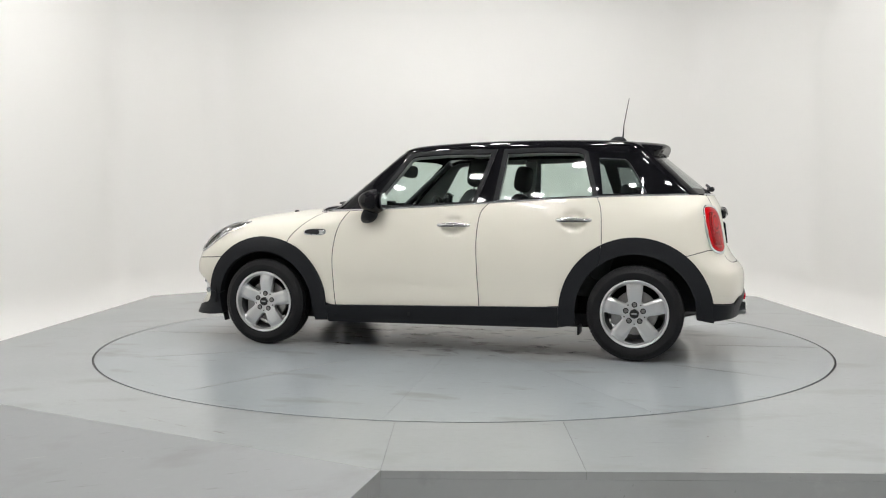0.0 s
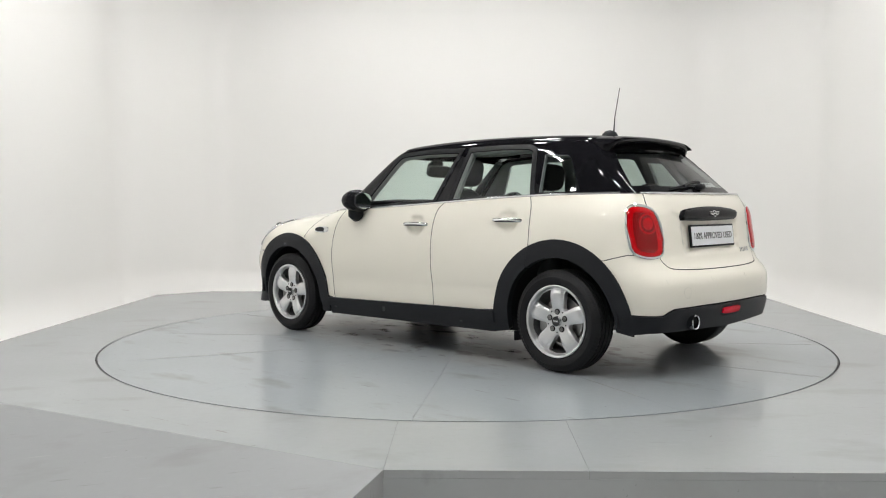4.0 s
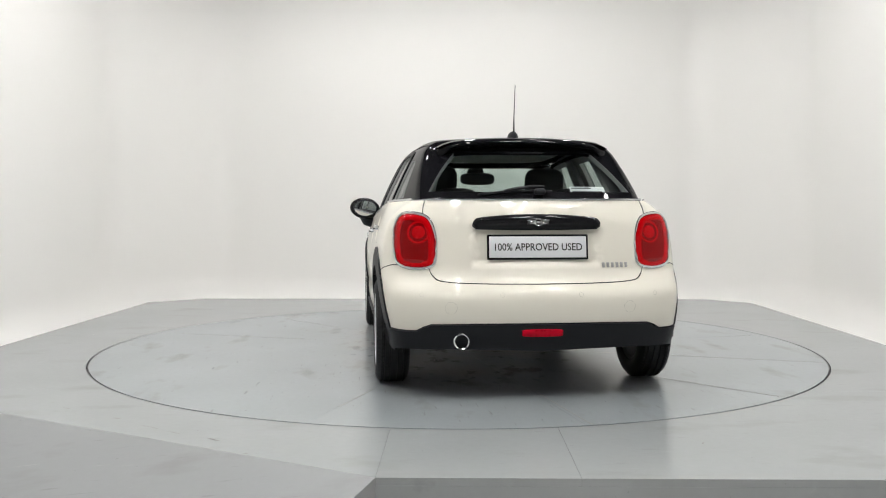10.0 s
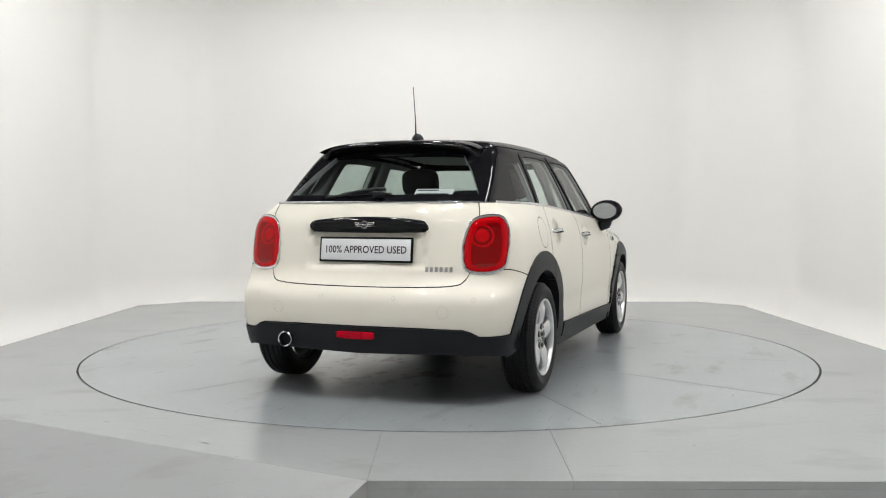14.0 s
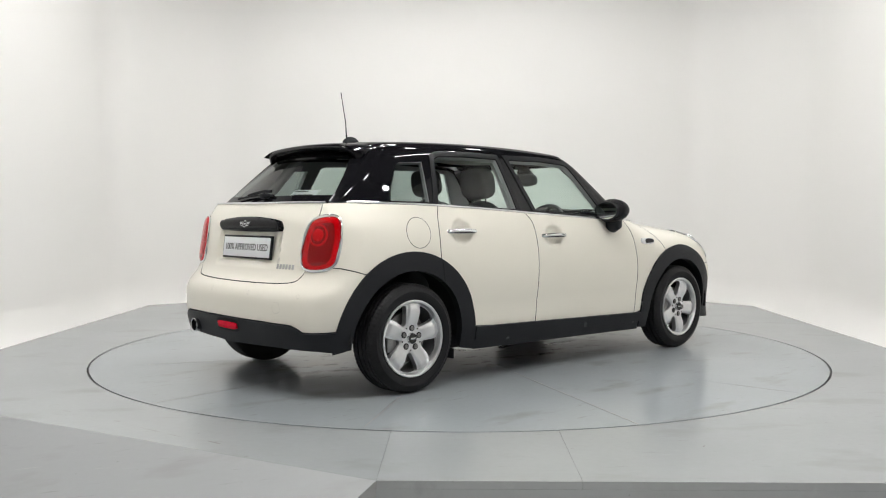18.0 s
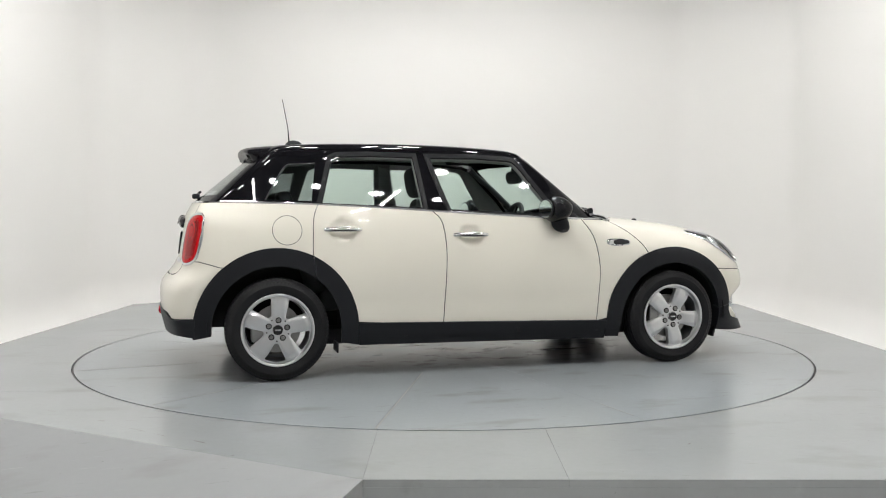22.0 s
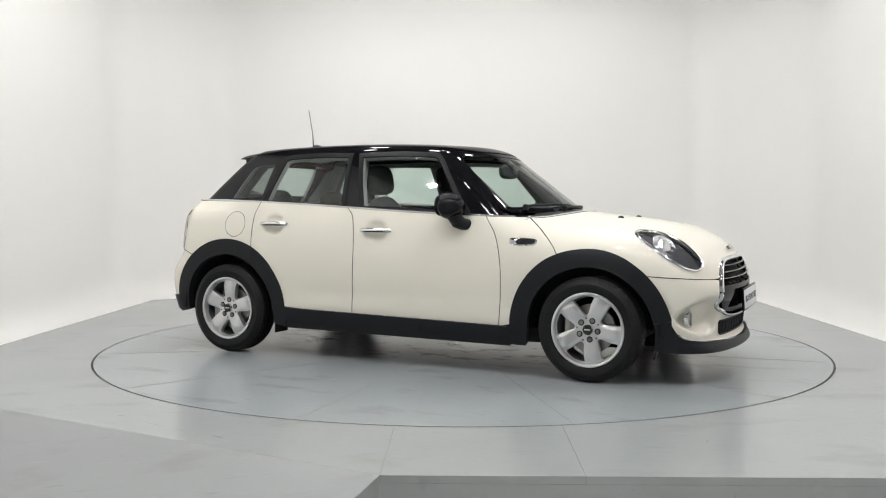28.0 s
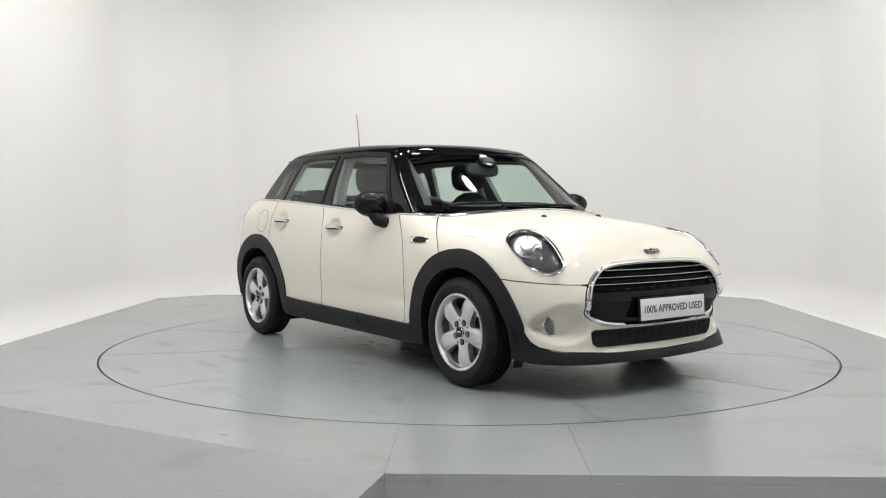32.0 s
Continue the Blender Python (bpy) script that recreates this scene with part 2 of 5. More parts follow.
nose_lean = spline([(0.15, -0.012), (0.20, -0.008), (0.245, -0.034), (0.30, -0.036), (0.36, -0.029), (0.45, -0.009), (0.52, 0.0), (0.59, -0.014), (0.68, -0.055), (0.75, -0.105), (0.82, -0.17), (0.9, -0.28)])
tail_lean = spline([(0.15, -0.07), (0.28, -0.03), (0.41, 0.0), (0.50, 0.004), (0.575, -0.018), (0.62, -0.060), (0.67, -0.090), (0.75, -0.108), (0.85, -0.125), (0.95, -0.148), (1.05, -0.20)])
roof_line = spline([(0.5, 1.362), (0.3, 1.387), (0.1, 1.404), (-0.4, 1.422), (-0.9, 1.418), (-1.2, 1.404), (-1.5, 1.372)][::-1])
cabin_taper = spline([(-1.8, -0.178), (-1.3, -0.055), (-0.9, -0.015), (-0.2, 0.0), (0.4, -0.015), (0.8, -0.05), (1.1, -0.09)])


def scoop(y, z, cy, cz, ry, rz, depth):
    """A hollow with a flatter floor and a steeper rim."""
    return depth * np.exp(-(((y - cy) / ry)**2 + ((z - cz) / rz)**2)**3)


def step_in(v, a, w):
    """1 below a, 0 above it, soft over a width w."""
    t = np.clip((a - v) / w + 0.5, 0, 1)
    return t * t * (3 - 2 * t)


def body(p):
    x, y, z = p[:, 0], p[:, 1], p[:, 2]
    y2 = y * y
    side = np.abs(y) - door_bulge(z) - plan_taper(x)
    top = z - spine(x) + 0.17 * y2
    # shoulders draw in towards the tail, doors flare a little above the sills
    side = side + 0.09 * step_in(x, -1.42, 0.45) * np.clip((z - 0.90) / 0.15, 0, 1.2)**2
    side = side - 0.020 * step_in(z, 0.385, 0.17) * step_in(np.abs(x), 0.92, 0.25)
    front = 0.9 * (x - (2.027 - 0.21 * y2 - 0.90 * y2**4 + nose_lean(z)))
    rear = 0.9 * (-x - (1.955 - 0.11 * y2 - 0.32 * y2**3 + tail_lean(z)))
    shape = smax(smax(smax(side, top, 0.06 + 0.10 * step_in(-x, -0.8, 0.5)), front, 0.10), rear, 0.08)
    ay = np.abs(y)
    shape = shape + scoop(x, z, -0.105, 0.845, 0.070, 0.060, 0.022) + scoop(x, z, -0.897, 0.882, 0.070, 0.060, 0.022)
    shape = shape + np.where(x > 1.5, scoop(ay, z, 0.612, 0.390, 0.118, 0.088, 0.062), 0)
    plate = step_in(ay, 0.335, 0.035) * step_in(z, 0.915, 0.03) * step_in(-z, -0.708, 0.03)
    return shape + np.where(x < -1.5, 0.020 * plate, 0)


def cabin(p):
    x, y, z = p[:, 0], p[:, 1], p[:, 2]
    y2, dz = y * y, z - 1.0
    side = 0.93 * (np.abs(y) - (0.768 - 0.40 * dz - 0.25 * dz * np.abs(dz)) - cabin_taper(x))
    top = z - roof_line(x) - 0.014 + 0.09 * y2
    front = 0.6 * (x - (0.965 - 1.32 * (z - 0.965) - 0.46 * y2))
    rear = 0.64 * (-x - (1.755 - 1.2 * (z - 1.045) - 0.27 * y2))
    return smax(smax(smax(side, top, 0.075), front, 0.045), rear, 0.045)


def slope(f, p):
    e = 0.002
    g = np.stack([f(p + d) - f(p - d) for d in np.eye(3) * e], 1)
    return g / np.linalg.norm(g, axis=1, keepdims=True)


# ways of laying a flat pattern (u, v) on the skin: rays from outside to inside, and back from a place to (u, v)
class Side:
    def rays(q):
        n = len(q)
        return np.stack([q[:, 0], np.full(n, 1.4), q[:, 1]], 1), np.stack([q[:, 0], np.full(n, 0.0), q[:, 1]], 1)

    def back(p):
        return p[:, [0, 2]]


class Top:
    def rays(q):
        n = len(q)
        return np.stack([q[:, 0], q[:, 1], np.full(n, 2.0)], 1), np.stack([q[:, 0], q[:, 1], np.full(n, 0.3)], 1)

    def back(p):
        return p[:, :2]


class Front:
    def rays(q):
        n = len(q)
        return np.stack([np.full(n, 2.8), q[:, 0], q[:, 1]], 1), np.stack([np.full(n, -0.3), q[:, 0], q[:, 1]], 1)

    def back(p):
        return p[:, 1:]


class Rear:
    def rays(q):
        n = len(q)
        return np.stack([np.full(n, -2.8), q[:, 0], q[:, 1]], 1), np.stack([np.full(n, -0.3), q[:, 0], q[:, 1]], 1)

    def back(p):
        return p[:, 1:]


class Wrap:
    """Round an upright axis at x = cx; ahead = 1 for the nose, -1 for the tail."""

    def __init__(self, cx, ahead):
        self.cx, self.ahead = cx, ahead

    def rays(self, q):
        a = q[:, 0] / 0.95
        o = np.stack([np.full(len(q), self.cx), np.zeros(len(q)), q[:, 1]], 1)
        d = np.stack([self.ahead * np.cos(a), np.sin(a), np.zeros(len(q))], 1)
        return o + 1.8 * d, o + 0.05 * d

    def back(self, p):
        return np.stack([0.95 * np.arctan2(p[:, 1], self.ahead * (p[:, 0] - self.cx)), p[:, 2]], 1)


class Dome:
    """Over a lengthwise axis at z = 0.5 that ends in a half ball at x = 1.45 (the bonnet)."""

    def rays(q):
        u, f = q[:, 0], q[:, 1] / 0.7
        psi = np.maximum(u - 1.45, 0) / 0.5
        o = np.stack([np.minimum(u, 1.45), np.zeros(len(q)), np.full(len(q), 0.5)], 1)
        d = np.stack([np.sin(psi), np.cos(psi) * np.sin(f), np.cos(psi) * np.cos(f)], 1)
        return o + 1.4 * d, o + 0.02 * d

    def back(p):
        f = np.arctan2(p[:, 1], p[:, 2] - 0.5)
        psi = np.arctan2(p[:, 0] - 1.45, np.hypot(p[:, 1], p[:, 2] - 0.5))
        return np.stack([np.where(p[:, 0] <= 1.45, p[:, 0], 1.45 + 0.5 * psi), 0.7 * f], 1)


class Plane:
    """Straight onto the skin along -n, from a frame at 'at' whose v axis leans as much upwards as it can."""

    def __init__(self, at, n, roll=0):
        self.at, self.n = np.array(at, float), np.array(Vector(n).normalized())
        u = np.cross((0, 0, 1), self.n)
        u /= np.linalg.norm(u)
        v = np.cross(self.n, u)
        c, s = math.cos(radians(roll)), math.sin(radians(roll))
        self.u, self.v = c * u + s * v, c * v - s * u

    def rays(self, q):
        p = self.at + q[:, :1] * self.u + q[:, 1:] * self.v
        return p + 0.5 * self.n, p - 0.35 * self.n

    def back(self, p):
        return np.stack([(p - self.at) @ self.u, (p - self.at) @ self.v], 1)


NOSE, TAIL = Wrap(0.9, 1), Wrap(-0.9, -1)


def lay(proj, q, skin):
    a, b = proj.rays(np.asarray(q, float))
    lo, hi = np.zeros(len(a)), np.ones(len(a))
    for _ in range(26):
        mid = (lo + hi) / 2
        inside = skin(a + mid[:, None] * (b - a)) < 0
        hi, lo = np.where(inside, mid, hi), np.where(inside, lo, mid)
    return a + hi[:, None] * (b - a)


def on(proj, q, skin=body):
    """Places on the skin for (u, v) pairs."""
    return lay(proj, np.array(q, float), skin)


def smooth_loop(points, n=8):
    """A closed round line through a few points."""
    p, out = np.array(points, float), []
    for i in range(len(p)):
        a, b, c, d = p[i - 1], p[i], p[(i + 1) % len(p)], p[(i + 2) % len(p)]
        for s in np.arange(n) / n:
            out.append(0.5 * (2 * b + (c - a) * s + (2 * a - 5 * b + 4 * c - d) * s**2 + (3 * b - a - 3 * c + d) * s**3))
    return np.array(out)


def curve(points, n=8):
    """An open round line through a few points."""
    p = np.array(points, float)
    e = np.vstack([2 * p[0] - p[1], p, 2 * p[-1] - p[-2]])
    out = []
    for i in range(1, len(e) - 2):
        a, b, c, d = e[i - 1], e[i], e[i + 1], e[i + 2]
        for s in np.arange(n) / n:
            out.append(0.5 * (2 * b + (c - a) * s + (2 * a - 5 * b + 4 * c - d) * s**2 + (3 * b - a - 3 * c + d) * s**3))
    return np.array(out + [p[-1]])


def arc(cx, cz, r, a0, a1, n=24):
    a = np.radians(np.linspace(a0, a1, n))
    return np.stack([cx + r * np.cos(a), cz + r * np.sin(a)], 1)


def resample(loop, step):
    loop = np.asarray(loop, float)
    out = []
    for a, b in zip(loop, np.roll(loop, -1, 0)):
        n = max(1, int(math.ceil(np.linalg.norm(b - a) / step)))
        out += [a + (b - a) * i / n for i in range(n)]
    return np.array(out)


def inset(loop, d):
    """Shrinks a closed loop by d (grows it for d < 0)."""
    area = 0.5 * np.sum(loop[:, 0] * np.roll(loop[:, 1], -1) - np.roll(loop[:, 0], -1) * loop[:, 1])
    a, b = loop - np.roll(loop, 1, 0), np.roll(loop, -1, 0) - loop
    na = np.stack([-a[:, 1], a[:, 0]], 1) / (np.linalg.norm(a, axis=1, keepdims=True) + 1e-12)
    nb = np.stack([-b[:, 1], b[:, 0]], 1) / (np.linalg.norm(b, axis=1, keepdims=True) + 1e-12)
    n = na + nb
    n /= np.maximum(np.sum(n * na, axis=1, keepdims=True), 0.5) + 1e-9
    return loop + n * d * (1 if area > 0 else -1)


def within(q, loop):
    x, y = q[:, 0][:, None], q[:, 1][:, None]
    a, b = loop, np.roll(loop, -1, 0)
    cond = (a[:, 1] > y) != (b[:, 1] > y)
    xs = a[:, 0] + (y - a[:, 1]) * (b[:, 0] - a[:, 0]) / np.where(b[:, 1] == a[:, 1], 1e-9, b[:, 1] - a[:, 1])
    return (np.sum(cond & (x < xs), axis=1) % 2) == 1


from mathutils.geometry import delaunay_2d_cdt


def fill(loops, step):
    """Triangles that fill the first loop less the others: points (loops first) and faces."""
    pts, edges, n = [], [], 0
    for loop in loops:
        pts.append(loop)
        edges += [(n + i, n + (i + 1) % len(loop)) for i in range(len(loop))]
        n += len(loop)
    rim = np.vstack(pts)
    lo, hi = rim.min(0), rim.max(0)
    gx, gy = np.meshgrid(np.arange(lo[0] + step / 2, hi[0], step), np.arange(lo[1] + step / 2, hi[1], step))
    gx[1::2] += step / 2
    g = np.stack([gx.ravel(), gy.ravel()], 1)
    keep = within(g, loops[0])
    for hole in loops[1:]:
        keep &= ~within(g, hole)
    g = g[keep]
    if len(g):
        near = np.min(np.linalg.norm(g[:, None] - rim[None], axis=2), axis=1) > 0.55 * step
        g = g[near]
    allp = np.vstack([rim, g]) if len(g) else rim
    v, _, f, ov, _, _ = delaunay_2d_cdt([Vector(p) for p in allp], edges, [], 0, 1e-7)
    v = np.array([tuple(p) for p in v])
    f = np.array([t for t in f if len(t) == 3])
    c = v[f].mean(1)
    ok = within(c, loops[0])
    for hole in loops[1:]:
        ok &= ~within(c, hole)
    f = f[ok]
    ab, ac = v[f[:, 1]] - v[f[:, 0]], v[f[:, 2]] - v[f[:, 0]]
    flip = ab[:, 0] * ac[:, 1] - ab[:, 1] * ac[:, 0] < 0
    f[flip] = f[flip][:, ::-1]
    return v, f


def panel(name, proj, loops, mat, parent, skin=body, step=0.03, gap=0.0024, off=0.0, thick=0.014, side=1, label="", crown=0.0, edge=None):
    """A sheet cut by a pattern of loops (outline, then holes) and laid on the skin: raised by off, with edges of that thickness.
    side = -1 mirrors it to the car's right. crown swells its middle."""
    rims = []
    for k, loop in enumerate(loops):
        loop = resample(loop, step * 0.5)
        rims.append(inset(loop, gap if k == 0 else -gap))
    v, f = fill(rims, step)
    p = lay(proj, v, skin)
    n = slope(skin, p)
    lift = np.full(len(v), off)
    if crown:
        rim = np.vstack(rims)
        d = np.min(np.linalg.norm(v[:, None] - rim[None], axis=2), axis=1)
        s = np.clip(d / crown[1], 0, 1)
        lift += crown[0] * np.sqrt(1 - (1 - s)**2)
    p = p + n * lift[:, None]
    face = p[f]
    want = np.einsum("ij,ij->i", np.cross(face[:, 1] - face[:, 0], face[:, 2] - face[:, 0]), n[f[:, 0]]) < 0
    f = f.copy()
    f[want] = f[want][:, ::-1]
    verts, faces, normals = list(p), [tuple(t) for t in f], list(n if not crown else np.zeros_like(n))
    # the edge runs inwards from every open edge
    count = {}
    for t in faces:
        for a, b in ((t[0], t[1]), (t[1], t[2]), (t[2], t[0])):
            count[(a, b)] = True
    open_edges = [(a, b) for a, b in count if (b, a) not in count]
    at, edge_from = {}, len(faces)
    if thick:
        for a, b in open_edges:
            for i in (a, b):
                if i not in at:
                    at[i] = len(verts)
                    verts += [p[i], p[i] - n[i] * thick]
                    normals += [np.zeros(3), np.zeros(3)]
            faces.append((at[b], at[a], at[a] + 1, at[b] + 1))
    verts, normals = np.array(verts), np.array(normals)
    if side < 0:
        verts[:, 1] *= -1
        normals[:, 1] *= -1
        faces = [t[::-1] for t in faces]
    return link(name, verts, faces, mat, parent, label, normals=None if crown else normals, edge=edge or (DARK if mat is PAINT else None), edge_from=edge_from)


def both(make):
    """Runs make(side) for the car's left and right."""
    for s in (1, -1):
        make(s)

# ---- the studio ----
HEADER = material("grey_header", (0.55, 0.55, 0.54), rough=0.7, grain=0.03, mottle=0.05)
UNSEEN_FLOOR = material("grey_unseen_floor", (0.25, 0.25, 0.25), rough=0.9, grain=0.2, grain_scale=300, mottle=0.1)
DECK_Z, DECK_H = 0.0, 0.32


def studio():
    """White cyclorama: side walls, back wall and rounded corners in one sweep, coved into the floor, closed behind the
    camera by added, unseen grey walls.
    """
    hx, back, front, r, top, floor = 3.95, 4.55, -9.5, 1.5, 4.7, -DECK_H
    split = -4.6
    # straight runs with eased bends: side wall, slanting corner panel, back wall
    knots = [(-hx, split), (-hx, 3.37), (-3.0, back), (0.0, back)]
    plan = [knots[0]]
    for i in (1, 2):
        p, q, w = (Vector(knots[j]) for j in (i - 1, i, i + 1))
        a, c = q + (p - q).normalized() * 0.28, q + (w - q).normalized() * 0.28
        plan += [tuple(a * (1 - t)**2 + q * 2 * t * (1 - t) + c * t * t) for t in np.linspace(0, 1, 9)]
    plan += [(-x, y) for x, y in plan[::-1]]
    prof = [(0.55 - 0.55 * math.sin(i * math.pi / 24), 0.55 - 0.55 * math.cos(i * math.pi / 24)) for i in range(13)] + [(0, 1.2), (0, 2.4), (0, top - floor)]
    pts = [Vector(p) for p in plan]
    nrm = []
    for i, p in enumerate(pts):
        d = (pts[min(i + 1, len(pts) - 1)] - pts[max(i - 1, 0)]).normalized()
        nrm.append(Vector((d.y, -d.x)))
    bm = bmesh.new()
    grid = [[bm.verts.new((p.x + n.x * q, p.y + n.y * q, floor + h)) for q, h in prof] for p, n in zip(pts, nrm)]
    for a, b in zip(grid, grid[1:]):
        for j in range(len(prof) - 1):
            bm.faces.new((a[j], b[j], b[j + 1], a[j + 1]))
    ob = part("wall_sweep", bm, WALL, None)
    so = ob.modifiers.new("thickness", "SOLIDIFY")
    so.thickness, so.offset = 0.12, -1
    tagged(ob, "seamless white curved studio wall with coved foot", "wall", kind="structure")
    # grey headers over the corner panels
    for sx in (1, -1):
        bm = bmesh.new()
        box(bm, (1.30, 0.03, 0.9), (0, 0, 0.45), bevel=0.008)
        ob = part("wall_header", bm, HEADER, None)
        ob.matrix_basis = Matrix.Translation((sx * 3.455, 3.94, 3.30)) @ Matrix.Rotation(-sx * math.atan2(1.18, 0.95), 4, "Z")
        tagged(ob, "light grey header over the slanting wall panel", "wall", kind="structure")
    # unseen grey walls, added to set side light and what the car mirrors
    bm = bmesh.new()
    box(bm, (2 * hx + 0.24, 0.12, top - floor), (0, front - 0.06, (top + floor) / 2))
    tagged(part("unseen_wall_behind", bm, UNSEEN_WALL, None), "unseen grey wall added behind the camera for bounce and reflections", "wall", kind="structure")
    for sx in (1, -1):
        bm = bmesh.new()
        box(bm, (0.12, split - front, top - floor), (sx * (hx + 0.06), (split + front) / 2, (top + floor) / 2))
        tagged(part("unseen_wall_side", bm, UNSEEN_WALL, None), "unseen grey side wall added beside the camera for bounce and reflections", "wall", kind="structure")
    bm = bmesh.new()
    box(bm, (2 * hx + 0.3, back - front + 0.3, 0.12), (0, (back + front) / 2, top + 0.06))
    tagged(part("ceiling", bm, CEIL, None), "plain dark ceiling above the lamps", "ceiling", kind="structure")
    bm = bmesh.new()
    box(bm, (2 * hx + 0.24, back - front + 0.24, 0.1), (0, (back + front) / 2, floor - 0.05))
    tagged(part("floor", bm, WALL, None), "white studio floor around the deck", "floor", kind="structure")
    # unseen sheet on the floor, added for the light it bounces back
    bm = bmesh.new()
    box(bm, (2 * hx - 1.3, -5.0 - front, 0.012), (0, (front - 5.0) / 2, floor + 0.006), bevel=0.003)
    tagged(part("unseen_floor_behind", bm, UNSEEN_FLOOR, None), "unseen grey floor sheet added behind the camera for bounce", "floor", kind="structure")


studio()
R_DISC = 2.511


def slab(name, loop, z0, z1, mat, parent, label="", gap=0.001):
    """A flat plate with the outline of a loop."""
    loop = inset(np.asarray(loop, float), gap)
    bm = bmesh.new()
    face = bm.faces.new([bm.verts.new((x, y, z1)) for x, y in loop])
    r = bmesh.ops.extrude_face_region(bm, geom=[face])
    for v in r["geom"]:
        if isinstance(v, bmesh.types.BMVert):
            v.co.z = z0
    return part(name, bm, mat, parent, label, smooth=False)


def ring_arc(a0, a1, r=R_DISC + 0.011):
    n = max(2, int(abs(a1 - a0) / 2))
    return [(r * math.cos(radians(a)), r * math.sin(radians(a))) for a in np.linspace(a0, a1, n + 1)]


def deck():
    """The raised grey deck: plates that meet at fine joints round the turntable, its front and a drive-on ramp."""
    thing = tagged(new("platform"), "raised grey painted platform with fine joints and scuffs", "platform", kind="structure")
    R = R_DISC + 0.011
    yl = -1.63
    aL = 180 + math.degrees(math.asin(-yl / R))
    x1, x2 = -0.30, 0.465
    a1, a2 = 270 + math.degrees(math.asin(x1 / R)), 270 + math.degrees(math.asin(x2 / R))
    yr = 1.6
    aR = math.degrees(math.asin(yr / R))
    W, BK, FR = 3.33, 3.5, -3.262
    plates = [
        [(x1, FR), *ring_arc(a1, aL), (-W, yl)],
        [(x1, FR), (x2, FR), *ring_arc(a2, a1)],
        [(x2, FR), (3.165, FR), (3.165, yl), *ring_arc(360 - math.degrees(math.asin(-yl / R)), a2)],
        [(3.165, yl), (3.165, yr), *ring_arc(aR, -math.degrees(math.asin(-yl / R)))],
        [(3.165, yr), (3.165, 3.1), (2.78, BK), (0, BK), *ring_arc(90, aR)],
        [(0, BK), (-2.84, BK), (-W, 3.07), (-W, yl), *ring_arc(aL, 90)],
    ]
    for loop in plates:
        slab("deck_plate", loop, -0.03, 0.0, DECK, thing, gap=0.0006)
    core = [(x1 + 0.005, FR + 0.006), (3.155, FR + 0.006), (3.155, 3.09), (2.77, BK - 0.01), (-2.83, BK - 0.01), (-W + 0.01, 3.06), (-W + 0.01, yl + 0.02)]
    slab("deck_core", core, -DECK_H, -0.031, DARK, thing)
    slab("front_board", [(x1, FR - 0.0), (3.165, FR - 0.0), (3.165, FR + 0.006), (x1, FR + 0.006)], -DECK_H, -0.0305, DECK, thing, "bluish grey front board", gap=0)
    # the drive-on ramp falls away at the slanting front corner
    a, b = Vector((x1, FR, 0)), Vector((-W, yl, 0))
    along = (b - a).normalized()
    out = Vector((along.y, -along.x, 0))
    out = out if out.y < 0 else -out
    run = DECK_H / 0.25
    bm = bmesh.new()
    c, d = b + out * run - Vector((0, 0, DECK_H)), a + out * run - Vector((0, 0, DECK_H))
    v = [bm.verts.new(p) for p in (a, b, c, d)]
    w = [bm.verts.new((p.x, p.y, -DECK_H)) for p in (a, b)]
    for f in ((v[0], v[1], v[2], v[3]), (v[0], v[3], w[0]), (v[1], w[1], v[2]), (v[0], w[0], w[1], v[1]), (w[0], v[3], v[2], w[1])):
        bm.faces.new(f)
    tagged(part("ramp", bm, RAMP, None, smooth=False), "grey painted drive-on ramp beside the platform", "ramp", kind="structure")


deck()


def scuffs():
    """Chips and rubber marks on the deck by the ramp's fold."""
    rng = random.Random(4)
    for x, y, ln, turn in ((-1.40, -2.50, 0.16, -35), (-1.26, -2.60, 0.10, -35), (-1.62, -2.33, 0.05, -20), (-1.95, -2.12, 0.07, -30), (-2.08, -1.98, 0.05, 40), (-1.05, -2.72, 0.09, -35), (-1.40, -2.13, 0.05, 15), (1.05, -2.75, 0.03, 60), (-0.86, -2.94, 0.02, 10)):
        bm = bmesh.new()
        w = 0.0025 + 0.003 * rng.random()
        top = [(-ln / 2, 0), (-ln / 4, w * rng.random()), (ln / 5, w), (ln / 2, 0), (ln / 4, -w * rng.random()), (-ln / 3, -w * 0.6)]
        bm.faces.new([bm.verts.new((a, b, 0.0012)) for a, b in top])
        bmesh.ops.solidify(bm, geom=bm.faces[:], thickness=0.001)
        ob = part("scuff", bm, SCUFF, None, smooth=False)
        ob.matrix_basis = pose(x, y, 0, 0, 0, turn)
        tagged(ob, "small dark scuff on the grey platform", "scuff", group="scuffs on the platform", kind="structure")


DIRT = material("joint_dirt", (0.20, 0.20, 0.198), rough=0.8, grain=0.4, grain_scale=120, mottle=0.6, mottle_scale=6)
SCUFF = material("rubber_scuff", (0.10, 0.10, 0.098), rough=0.7, grain=0.4, grain_scale=200, mottle=0.3, mottle_scale=40)
scuffs()


